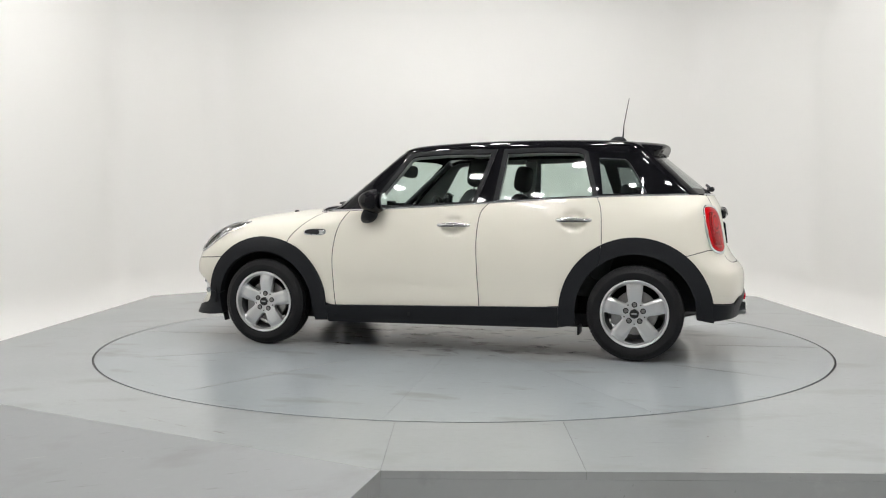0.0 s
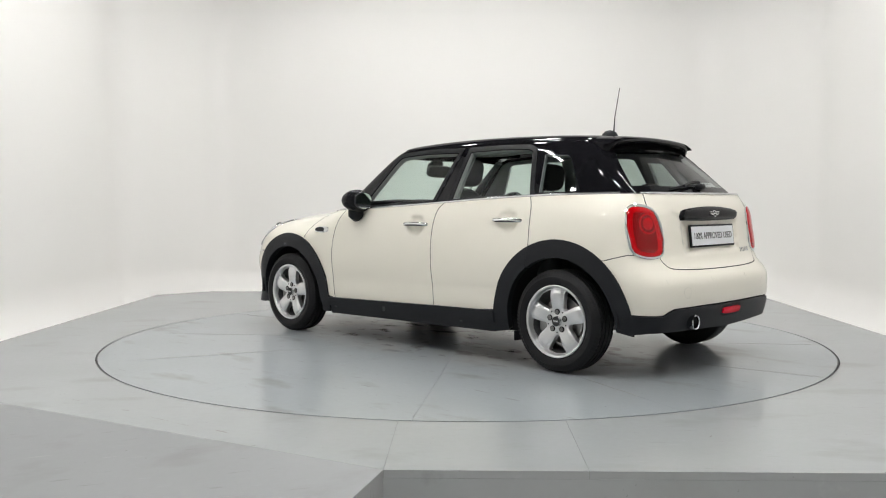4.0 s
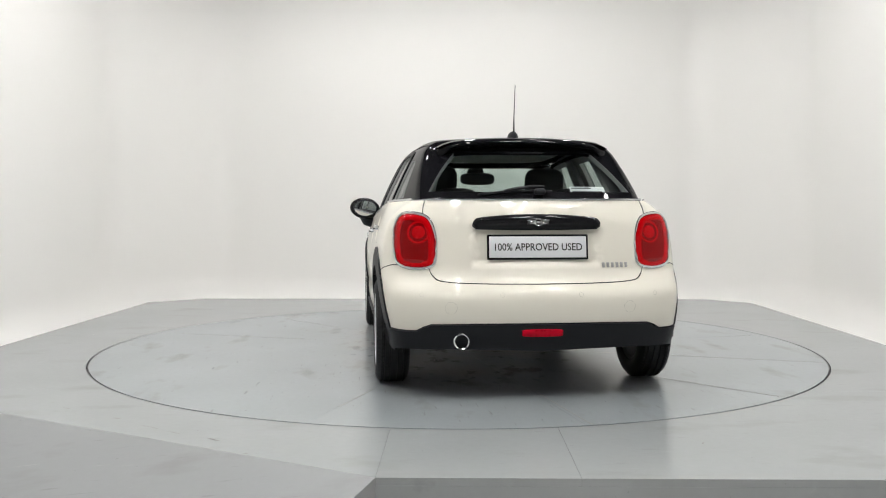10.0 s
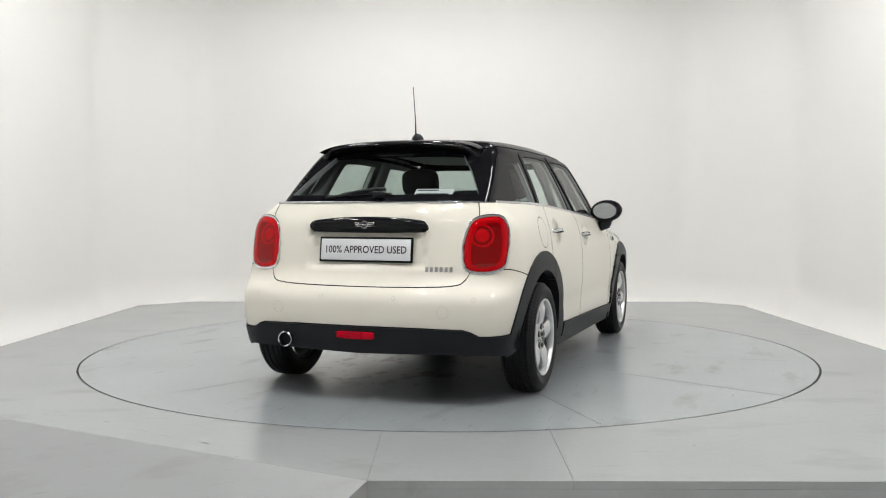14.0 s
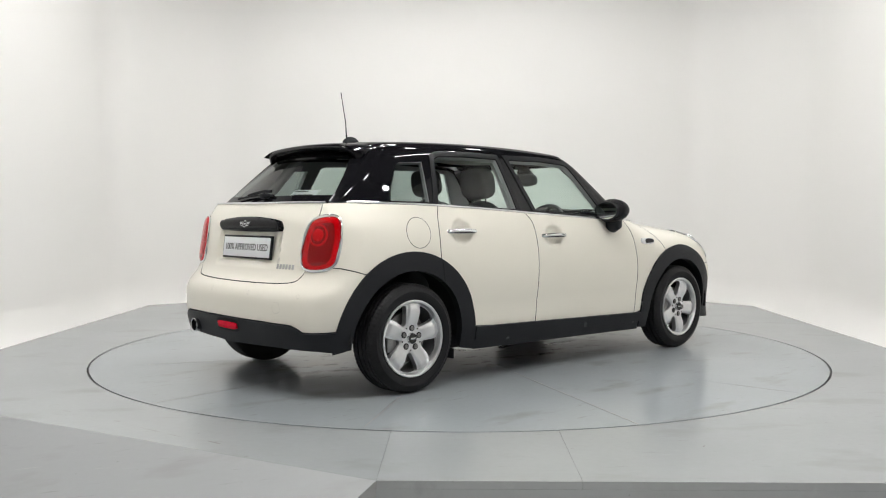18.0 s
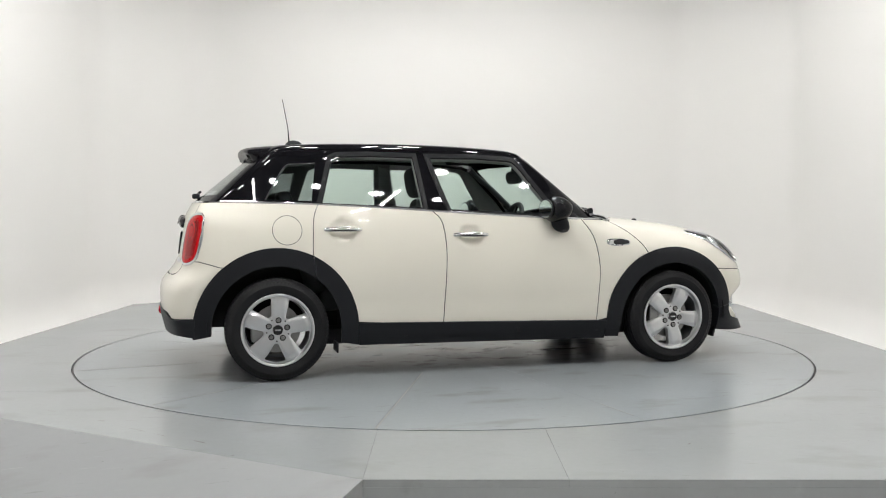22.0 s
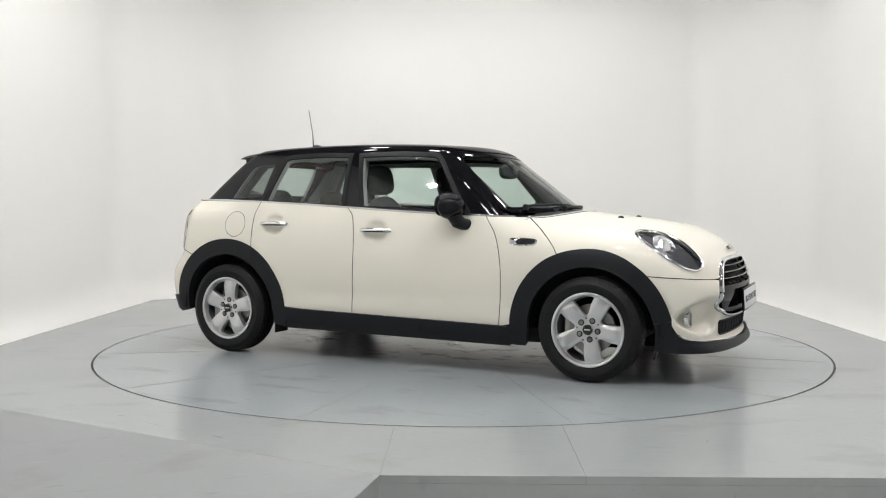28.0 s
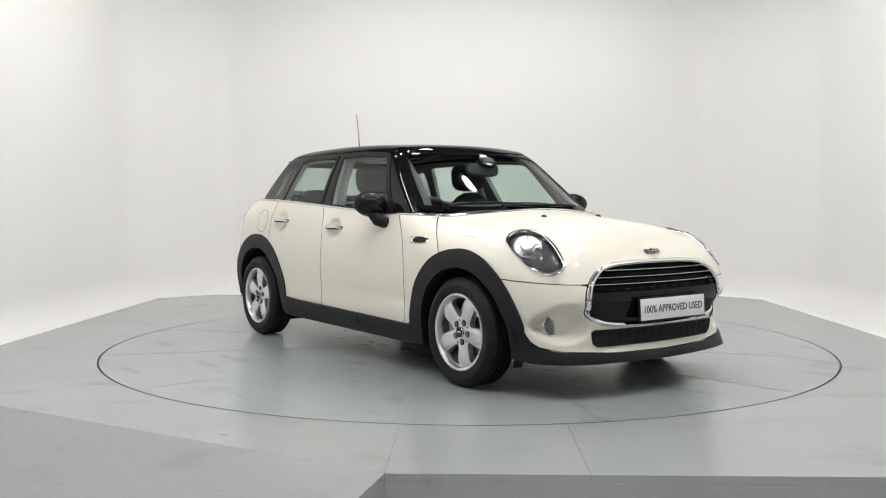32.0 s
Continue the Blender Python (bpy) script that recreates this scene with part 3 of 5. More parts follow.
def turntable():
    """The round turntable: twelve wedge plates round a middle plate, on a dark drum."""
    thing = tagged(new("turntable"), "round grey turntable flush with the platform", "turntable")
    for i in range(12):
        a0, a1 = 7 + 30 * i, 37 + 30 * i
        inner = [(0.31 * math.cos(radians(a)), 0.31 * math.sin(radians(a))) for a in np.linspace(a1, a0, 7)]
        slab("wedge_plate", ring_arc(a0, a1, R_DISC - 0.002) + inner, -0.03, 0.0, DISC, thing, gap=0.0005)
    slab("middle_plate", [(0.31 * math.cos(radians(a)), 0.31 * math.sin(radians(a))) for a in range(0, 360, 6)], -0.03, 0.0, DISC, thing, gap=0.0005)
    # dirt packed into the wider joints
    for a, r0, r1, w in ((-172.3, 1.75, 2.5, 0.004), (-142.8, 1.70, 2.47, 0.005), (-112.8, 1.05, 2.5, 0.006), (157.1, 1.65, 2.15, 0.004), (-83.0, 2.1, 2.4, 0.004), (67.2, 1.2, 2.3, 0.004), (7.2, 1.5, 2.45, 0.004), (37.2, 1.3, 2.2, 0.004)):
        w *= 0.6
        c, s = math.cos(radians(a)), math.sin(radians(a))
        loop = [(r0 * c + w * s, r0 * s - w * c), (r1 * c + w * s, r1 * s - w * c), (r1 * c - w * s, r1 * s + w * c), (r0 * c - w * s, r0 * s + w * c)]
        slab("joint_dirt", loop, -0.004, 0.0008, DIRT, thing, "dark dirt in the joint", gap=0)
    bm = bmesh.new()
    spin(bm, [(R_DISC - 0.01, -0.29), (R_DISC - 0.01, -0.034)], 72)
    part("drum", bm, DARK, thing)
    # black ring added in the open groove in place of its deep shade
    bm = bmesh.new()
    spin(bm, [(R_DISC - 0.0015, -0.028), (R_DISC - 0.0015, -0.006), (R_DISC + 0.0085, -0.006), (R_DISC + 0.0085, -0.028)], 180, closed=True)
    part("groove_shade", bm, RUBBER, thing, "added black ring that stands for shade in the turntable's groove")
    return thing


TURNTABLE = turntable()


def ceiling_lamp(at, r=0.22):
    thing = tagged(new("ceiling_lamp"), "round white ceiling lamp with glowing diffuser", "lamp", group="round ceiling lamps")
    bm = bmesh.new()
    spin(bm, [(r + 0.03, 0.0), (r + 0.03, 0.09), (r * 0.9, 0.10)], 32)
    part("housing", bm, WHITE_METAL, thing)
    bm = bmesh.new()
    spin(bm, [(r, -0.012), (r + 0.002, -0.002)], 32)
    part("diffuser", bm, LAMP_GLOW, thing)
    thing.matrix_basis = Matrix.Translation(at)
    return thing


def tube_lamp(at, length, turn):
    thing = tagged(new("tube_lamp"), "long white tube lamp under the ceiling", "lamp", group="tube lamps")
    bm = bmesh.new()
    box(bm, (length, 0.09, 0.05), (0, 0, 0.03), bevel=0.005)
    part("housing", bm, WHITE_METAL, thing)
    bm = bmesh.new()
    box(bm, (length - 0.04, 0.05, 0.03), (0, 0, -0.012), bevel=0.01)
    part("tube", bm, LAMP_GLOW, thing)
    thing.matrix_basis = Matrix.Translation(at) @ Matrix.Rotation(radians(turn), 4, "Z")
    return thing


for ly, row in ((-5.9, (-2.1, 0.0, 2.1)), (-3.75, (-2.1, -1.05, 0.0, 1.05, 2.1)), (-2.65, (-3.1, -1.6, 0.0, 1.6, 3.1)), (0.6, (-2.1, -1.05, 0.0, 1.05, 2.1)), (2.15, (-1.6, 0.0, 1.6))):
    for lx in row:
        ceiling_lamp((lx, ly, 4.6), 0.138 if ly > 2 else 0.11)
for lx, ly in ((-1.6, -4.3), (1.35, -4.1), (-2.5, -0.9), (2.5, -0.9), (-0.4, 1.5)):
    tube_lamp((lx, ly, 4.645), 1.2, 90)

# ---- the car ----
CAR = tagged(new("car"), "cream white five-door hatchback with gloss black roof", "car")
HUB_X, HUB_Z = 1.2835, 0.302
ARCH_R, ARCH_F = 0.478, 0.462      # outer edges of the wheel-arch trims
BELT = spline([(-1.75, 1.048), (-1.3, 1.040), (-0.95, 1.028), (-0.33, 0.993), (0.38, 0.953), (0.9, 0.936)])


def belt(x0, x1, n=24, dz=0.0):
    x = np.linspace(x0, x1, n)
    return np.stack([x, BELT(x) + dz], 1)


def rev(a):
    return np.asarray(a)[::-1]


# lines where the panels meet, as (x, z)
seam_a = curve([(0.64, 0.946), (0.715, 0.83), (0.752, 0.66), (0.752, 0.48), (0.738, 0.29)])
seam_b = curve([(-0.335, 0.993), (-0.285, 0.93), (-0.264, 0.78), (-0.266, 0.6), (-0.282, 0.30)])
seam_c = curve([(-1.04, 1.031), (-1.067, 0.95), (-1.075, 0.80), (-1.075, 0.70)])
hood_cut = curve([(0.86, 0.945), (0.97, 0.872), (1.06, 0.785), (1.105, 0.715)])
SILL_Z = 0.318


def hoop_f(a0, a1, r=ARCH_F - 0.02, n=24):
    """The front arch: it widens a little towards the door."""
    a = np.linspace(a0, a1, n)
    r = r + 0.012 * np.clip((a - 98) / 25, 0, 1)
    return np.stack([HUB_X + r * np.cos(np.radians(a)), HUB_Z - 0.008 + r * np.sin(np.radians(a))], 1)



hoop_r = lambda a0, a1, r=ARCH_R - 0.02: arc(-HUB_X, HUB_Z, r, a0, a1)


def crossing(line, cx, cz, r):
    d = np.hypot(line[:, 0] - cx, line[:, 1] - cz)
    return line[d > r]


def side_panels(s):
    rd = np.vstack([rev(seam_b), belt(-0.345, -1.03), crossing(seam_c, -HUB_X, HUB_Z, ARCH_R - 0.02), hoop_r(62, 4)])
    rd = rd[rd[:, 1] > SILL_Z - 0.03]
    door = panel("front_door", Side, [np.vstack([seam_a, rev(seam_b), belt(-0.32, 0.62)])], PAINT, CAR, side=s, step=0.022)
    door_handle(door, -0.105, 0.848, s)
    rear = panel("rear_door", Side, [rd], PAINT, CAR, side=s, step=0.022)
    door_handle(rear, -0.897, 0.884, s)
    end = hoop_f(115, 178)
    panel("front_wing", Side, [np.vstack([rev(seam_a), belt(0.66, 0.86, 6), crossing(hood_cut, HUB_X, HUB_Z, ARCH_F - 0.014), end])], PAINT, CAR, side=s)


def door_handle(door, x, z, s):
    """Chrome grip over a shallow bowl."""
    y = float(on(Side, [(x, z)])[0, 1])
    bm = bmesh.new()
    pts = [(x - 0.118, (y + 0.004) * s, z), (x - 0.10, (y + 0.024) * s, z + 0.001), (x - 0.04, (y + 0.034) * s, z + 0.002), (x + 0.04, (y + 0.034) * s, z + 0.002), (x + 0.10, (y + 0.024) * s, z + 0.001), (x + 0.118, (y + 0.004) * s, z)]
    tube(bm, pts, [0.009, 0.013, 0.0160, 0.0160, 0.013, 0.009], n=12, flat=1.0)
    grip = part("door_handle", bm, CHROME, door, "chrome door handle")
    # a dark rod on the grip draws its split line and the shade there
    bm = bmesh.new()
    tube(bm, [(a, b + 0.0155 * s * (0.3 + 0.7 * (abs(a - x) < 0.09)), c - 0.006) for a, b, c in pts[1:-1]], 0.0045, n=8)
    part("grip_split_shade", bm, DARK, grip, "dark rod for the shaded split line along the handle")


both(side_panels)

# outline of the grille's mouth, as (y, z)
mouth_half = [(0.0, 0.704), (0.2, 0.701), (0.36, 0.688), (0.455, 0.652), (0.52, 0.585), (0.54, 0.51), (0.52, 0.445), (0.46, 0.395), (0.36, 0.376), (0.2, 0.369), (0.0, 0.367)]
mouth = curve(mouth_half)
mouth_loop = np.vstack([mouth, rev(mouth * (-1, 1))[1:-1]])


def fronted(q, proj):
    """(y, z) seen from ahead -> the (u, v) of another way of laying."""
    return proj.back(on(Front, q))


def sided(q, proj, s=1):
    p = on(Side, q)
    p[:, 1] *= s
    return proj.back(p)


# bonnet: from the scuttle over the nose to the grille, and down to the wings
cowl = [(0.86, 0.705), (0.955, 0.55), (1.03, 0.3), (1.05, 0.0)]
hood_front = [q for q in mouth if q[1] > 0.593]
hood_side = np.vstack([Side.back(np.vstack([on(Side, crossing(hood_cut, HUB_X, HUB_Z, ARCH_F - 0.014))])), hoop_f(113, 46.5)])
seam_nose = [(1.63, 0.613), (1.70, 0.608)]
hl = np.vstack([sided(hood_side, Dome), sided(seam_nose, Dome), Dome.back(on(NOSE, [(0.66, 0.603), (0.58, 0.597), (0.52, 0.594), (0.47, 0.593)])), fronted(rev(hood_front), Dome)])
hl = hl[:-1]
ck = Dome.back(on(Top, curve(cowl)))
bonnet_loop = np.vstack([rev(ck[:-1]), hl])
bonnet_loop = np.vstack([bonnet_loop, rev(bonnet_loop) * (1, -1)])
lamp_places = np.array([(1.50, 0.60, 0.866), (1.531, 0.705, 0.825), (1.60, 0.750, 0.775), (1.687, 0.755, 0.715), (1.79, 0.726, 0.651), (1.855, 0.668, 0.632), (1.876, 0.60, 0.675), (1.820, 0.582, 0.745), (1.71, 0.562, 0.817), (1.58, 0.535, 0.860)])
LAMP_AT = Plane((1.71, 0.655, 0.755), (0.66, 0.46, 0.60))
lamp_loop = smooth_loop(LAMP_AT.back(lamp_places), 6)
lamp_hole = Dome.back(on(LAMP_AT, inset(lamp_loop, 0.008)))
BONNET = panel("bonnet", Dome, [bonnet_loop, lamp_hole, lamp_hole * (1, -1)], PAINT, CAR, step=0.028)

# front bumper: from arch to arch below the bonnet, round the grille, down to the black lip
paint_edge = np.array([(0.694, 0.335), (0.672, 0.296), (0.635, 0.270), (0.54, 0.251), (0.3, 0.231), (0.0, 0.227)])
arch_front = sided(rev(hoop_f(9.5, 46.5, ARCH_F - 0.02)), NOSE)
low_mouth = [q for q in mouth if q[1] <= 0.593]
top_line = np.vstack([arch_front[:1], sided(seam_nose, NOSE), NOSE.back(on(NOSE, [(0.66, 0.603), (0.58, 0.597), (0.52, 0.594), (0.47, 0.593)]))])
bh = np.vstack([fronted(rev(low_mouth), NOSE), rev(top_line), arch_front[1:], paint_edge])
bumper_loop = np.vstack([bh, rev(bh[1:-1]) * (-1, 1)])
FRONT_BUMPER = panel("front_bumper", NOSE, [bumper_loop], PAINT, CAR, step=0.018)

# tail: quarter panels, tailgate and bumper
gate_side = [(0.588, 1.045), (0.602, 0.99), (0.60, 0.90), (0.585, 0.78), (0.58, 0.70), (0.555, 0.645), (0.50, 0.619), (0.3, 0.609), (0.0, 0.606)]
gs = TAIL.back(on(Rear, curve(gate_side)))
gate_loop = np.vstack([gs, rev(gs[:-1]) * (-1, 1)])
TAILGATE = panel("tailgate", TAIL, [gate_loop], PAINT, CAR, step=0.028)
corner = TAIL.back(on(Rear, curve(gate_side[:5])))
bumper_top = np.vstack([sided([(-1.60, 0.668), (-1.655, 0.684), (-1.72, 0.702)], TAIL), corner[-1:]])
arch_tail = sided(hoop_r(126, 171, ARCH_R - 0.02), TAIL)
val_edge = np.array([(0.655, 0.370), (0.60, 0.368), (0.555, 0.368), (0.525, 0.388), (0.49, 0.402), (0.3, 0.406), (0.0, 0.406)])


def quarter(s):
    loop = np.vstack([sided(belt(-1.05, -1.60, 14), TAIL), corner, rev(bumper_top)[1:], sided(hoop_r(126, 63), TAIL), rev(sided(crossing(seam_c, -HUB_X, HUB_Z, ARCH_R - 0.02), TAIL))])
    panel("quarter_panel", TAIL, [loop], PAINT, CAR, side=s, step=0.028)


both(quarter)
rb = np.vstack([[(0.0, 0.605)], TAIL.back(on(Rear, rev(curve(gate_side[4:])[:-1]))), rev(bumper_top)[1:], arch_tail, val_edge])
REAR_BUMPER = panel("rear_bumper", TAIL, [np.vstack([rb[1:-1], rev(rb[1:-1]) * (-1, 1)])], PAINT, CAR, step=0.028)


# black plastic: arch trims, sills, lip and rear valance
def cladding(s):
    def trim(cx, cz, r0, outer, a0, a1, off=0.013, foot=()):
        """Between an outer line and the arch opening from angle a0 to a1, with a leg down to the sill."""
        q = np.vstack([outer, *foot, arc(cx, cz - 0.004, r0, a1, a0, 40)]) if cx > 0 else np.vstack([outer, arc(cx, cz - 0.004, r0, a1, a0, 40), *foot])
        panel("wheel_arch_trim", Side, [q], PLASTIC, CAR, off=off, thick=0.05, gap=0, side=s, step=0.03, label="black plastic wheel arch trim")
    trim(HUB_X, HUB_Z - 0.008, 0.368, hoop_f(9.7, 178, ARCH_F, 40), 9.7, 178, foot=([(0.803, 0.190), (0.900, 0.186)],))
    trim(-HUB_X, HUB_Z, 0.376, hoop_r(64.2, 186, ARCH_R), 54.0, 184, 0.009)
    trim(-HUB_X, HUB_Z, 0.376, hoop_r(2, 63.8, ARCH_R), 2, 53.3, 0.009, foot=([(-0.905, 0.215), (-0.80, 0.197)],))
    sill = np.array([(-0.803, SILL_Z + 0.012), (0.806, SILL_Z - 0.022), (0.806, 0.236), (-0.803, 0.246)])
    panel("sill_trim", Side, [sill], PLASTIC, CAR, off=0.016, thick=0.06, gap=0.0008, side=s, step=0.03, label="black plastic sill trim")
    skirt = np.array([(-0.80, 0.262), (0.803, 0.252), (0.803, 0.176), (-0.80, 0.192)])
    panel("sill_skirt", Side, [skirt], PLASTIC, CAR, off=0.006, thick=0.06, gap=0.0008, side=s, step=0.03, label="black plastic skirt under the sill trim")


both(cladding)
lip = np.vstack([rev(paint_edge) - (0, 0.004), sided(hoop_f(9.3, 9.5, ARCH_F - 0.002, 2), NOSE), sided(arc(HUB_X, HUB_Z - 0.012, 0.368, 9.5, -14, 12), NOSE), [(0.66, 0.188), (0.4, 0.184), (0.0, 0.182)]])
panel("front_lip", NOSE, [np.vstack([lip[:-1], rev(lip[1:]) * (-1, 1)])], PLASTIC, CAR, off=0.015, thick=0.07, gap=0.001, label="black plastic lip under the front bumper")
val = np.vstack([rev(val_edge) - (0, 0.003), sided(hoop_r(171.5, 185, ARCH_R - 0.012), TAIL), [(0.69, 0.262), (0.62, 0.272), (0.4, 0.274), (0.2, 0.268), (0.0, 0.262)]])
VALANCE = panel("rear_valance", TAIL, [np.vstack([val[:-1], rev(val[1:]) * (-1, 1)])], PLASTIC, CAR, off=0.010, thick=0.05, gap=0.001, label="black plastic rear valance")

# ---- cabin: roof, pillars and glass ----
win_front = np.array([(0.50, 0.963), (0.42, 1.06), (0.335, 1.18), (0.265, 1.283), (0.235, 1.312), (0.19, 1.321), (-0.02, 1.333), (-0.325, 1.331), (-0.28, 1.16), (-0.225, 0.995)])
win_rear = np.array([(-0.385, 1.004), (-0.405, 1.18), (-0.42, 1.332), (-0.7, 1.338), (-0.90, 1.332), (-0.94, 1.315), (-0.985, 1.16), (-1.02, 1.033)])
win_quarter = np.array([(-1.06, 1.042), (-1.045, 1.15), (-1.02, 1.30), (-1.20, 1.29), (-1.235, 1.265), (-1.30, 1.16), (-1.36, 1.05)])
side_outline = np.vstack([belt(-1.66, 0.735, 40, 0.002), [(0.595, 1.10), (0.455, 1.225), (0.33, 1.335), (0.25, 1.362)], [(0.0, 1.378), (-0.4, 1.392), (-0.9, 1.388), (-1.25, 1.368), (-1.375, 1.33), (-1.485, 1.22)]])


def cabin_side(s):
    holes = [inset(resample(w, 0.03), 0.012) for w in (win_front, win_rear, win_quarter)]
    panel("pillar_panel", Side, [side_outline, *holes], GLOSS_BLACK, CAR, skin=cabin, side=s, gap=0.001, step=0.014, thick=0.03, label="gloss black window pillars", edge=LINING)
    panel("cabin_lining", Side, [inset(resample(side_outline, 0.03), 0.02), *holes], LINING, CAR, skin=cabin, side=s, off=-0.034, gap=0.001, step=0.04, thick=0, label="dark grey lining round the windows")
    for name, w, tint in (("front_side_window", win_front, GLASS), ("rear_side_window", win_rear, GLASS), ("quarter_window", win_quarter, DARK_GLASS)):
        pane = panel(name, Side, [w], tint, CAR, skin=cabin, side=s, off=-0.008, thick=0, gap=0.004, step=0.05, label="tinted glass pane")
        pane.visible_shadow = False
    for w in (win_front, win_rear):
        outline = inset(resample(w, 0.03), -0.022)
        outline[:, 1] = np.maximum(outline[:, 1], BELT(outline[:, 0]) + 0.006)
        panel("window_frame", Side, [outline, inset(resample(w, 0.03), 0.006)], TRIM, CAR, skin=cabin, side=s, off=0.006, thick=0.02, gap=0, step=0.03, label="satin dark grey window frame")


both(cabin_side)
ws = np.array([(0.0, 0.955), (0.40, 0.955), (0.675, 0.965), (0.70, 0.99), (0.672, 1.08), (0.625, 1.22), (0.583, 1.325), (0.54, 1.352), (0.40, 1.366), (0.0, 1.378)])
ws_loop = np.vstack([ws[1:-1], rev(ws[1:-1]) * (-1, 1)])
pane = panel("windscreen", Front, [inset(resample(ws_loop, 0.03), 0.03)], GLASS, CAR, skin=cabin, off=-0.003, thick=0, gap=0, step=0.05, label="greenish windscreen")
pane.visible_shadow = False
panel("windscreen_surround", Front, [ws_loop, inset(resample(ws_loop, 0.03), 0.036)], GLOSS_BLACK, CAR, skin=cabin, gap=0.001, thick=0.02, step=0.04, label="black border of the windscreen")
rw = np.array([(0.0, 1.05), (0.35, 1.05), (0.618, 1.052), (0.632, 1.07), (0.598, 1.18), (0.552, 1.30), (0.50, 1.345), (0.3, 1.36), (0.0, 1.365)])
rw_loop = np.vstack([rw[1:-1], rev(rw[1:-1]) * (-1, 1)])
pane = panel("rear_window", Rear, [inset(resample(rw_loop, 0.03), 0.034)], REAR_GLASS, CAR, skin=cabin, off=-0.003, thick=0, gap=0, step=0.05, label="tinted rear window")
pane.visible_shadow = False
panel("rear_window_surround", Rear, [rw_loop, inset(resample(rw_loop, 0.03), 0.040)], GLOSS_BLACK, CAR, skin=cabin, gap=0.001, thick=0.02, step=0.016, label="gloss black border of the rear window")
edge = np.array([(0.445, 0.0), (0.425, 0.2), (0.37, 0.4), (0.305, 0.51), (0.22, 0.552), (0.0, 0.572), (-0.4, 0.578), (-0.9, 0.562), (-1.25, 0.525), (-1.36, 0.47), (-1.395, 0.3), (-1.405, 0.0)])
roof_loop = np.vstack([edge, rev(edge[1:-1]) * (1, -1)])
ROOF = panel("roof", Top, [roof_loop], GLOSS_BLACK, CAR, skin=cabin, step=0.04, gap=0.0, off=0.003, thick=0.03, label="gloss black roof")


# ---- wheels ----
def wheel(at, side, phase):
    """Five-spoke alloy wheel with tyre, bolts, hub cap and brake disc; its own z axis points out of the car."""
    thing = new("wheel")
    thing.parent = CAR
    tagged(thing, "silver five-spoke alloy wheel with black tyre")
    R, W = 0.302, 0.088
    bm = bmesh.new()
    prof = [(0.198, -W + 0.012), (0.215, -W), (0.25, -W - 0.006), (0.28, -W + 0.002), (0.294, -W + 0.016)]
    tread = []
    for c in (-0.052, -0.018, 0.018, 0.052):
        tread += [(R, c - 0.0045), (R - 0.008, c - 0.0035), (R - 0.008, c + 0.0035), (R, c + 0.0045)]
    prof += [(R - 0.002, -0.068)] + tread + [(R - 0.002, 0.068), (0.294, W - 0.016), (0.283, W - 0.002), (0.262, W + 0.005), (0.26, W + 0.007), (0.25, W + 0.007), (0.235, W + 0.003), (0.218, W - 0.002), (0.209, W - 0.010), (0.205, W - 0.03), (0.198, -W + 0.03)]
    spin(bm, prof, 240, closed=True, notch=lambda r, h, i: r - 0.0035 if r > 0.292 and 0.045 < abs(h) < 0.085 and i % 3 == 0 else r)
    part("tyre", bm, RUBBER, thing, "black rubber tyre")
    bm = bmesh.new()
    spin(bm, [(0.206, W - 0.012), (0.213, W - 0.004), (0.213, W + 0.001), (0.208, W + 0.003), (0.199, W - 0.001), (0.194, W - 0.014), (0.192, W - 0.03), (0.2, W - 0.03)], 72, closed=True)
    part("rim", bm, ALLOY, thing, "polished silver wheel rim")
    bm = bmesh.new()
    spin(bm, [(0.192, W - 0.028), (0.186, W - 0.05), (0.18, -0.06), (0.2, -0.075), (0.206, -0.06), (0.200, 0.0)], 48, closed=True)
    part("barrel", bm, BARREL, thing, "dark wheel barrel")
    # the face with five windows between broad spokes
    outer = arc(0, 0, 0.197, 0, 360, 73)[:-1]
    holes = []
    for i in range(5):
        a = phase + 36 + 72 * i
        pts = [(0.084, a - 5), (0.096, a - 10.5), (0.150, a - 17.0), (0.178, a - 19.5), (0.188, a - 17), (0.191, a), (0.188, a + 17), (0.178, a + 19.5), (0.150, a + 17.0), (0.096, a + 10.5), (0.084, a + 5)]
        holes.append(smooth_loop([(r * math.cos(radians(b)), r * math.sin(radians(b))) for r, b in pts], 3))
    v, f = fill([outer, *holes], 0.009)
    r, ang = np.hypot(v[:, 0], v[:, 1]), np.degrees(np.arctan2(v[:, 1], v[:, 0])) - phase
    spoke = np.abs((ang + 36) % 72 - 36)
    face_z = W - 0.008 - 0.014 * np.clip((0.14 - r) / 0.07, 0, 1)**1.5 - 0.010 * np.clip((r * np.sin(np.radians(spoke)) - 0.031) / 0.010, 0, 1) * np.clip(r / 0.03 - 2, 0, 1) - 0.009 * np.clip((r - 0.165) / 0.02, 0, 1)
    top = np.column_stack([v, face_z])
    faces = [tuple(t) for t in f]
    half_edges = {(t[i], t[(i + 1) % 3]) for t in faces for i in range(3)}
    verts = list(top)
    at_low = {}
    for a, b in [e for e in half_edges if (e[1], e[0]) not in half_edges]:
        for i in (a, b):
            if i not in at_low:
                at_low[i] = len(verts)
                verts += [top[i] - (0, 0, 0.0), top[i] - (0, 0, 0.035)]
        faces.append((at_low[b], at_low[a], at_low[a] + 1, at_low[b] + 1))
    link("spokes", verts, faces, ALLOY, thing, "broad silver spokes")
    bm = bmesh.new()
    spin(bm, [(0.027, W - 0.03), (0.027, W - 0.012), (0.026, W - 0.008), (0.0255, W - 0.0065)], 28)
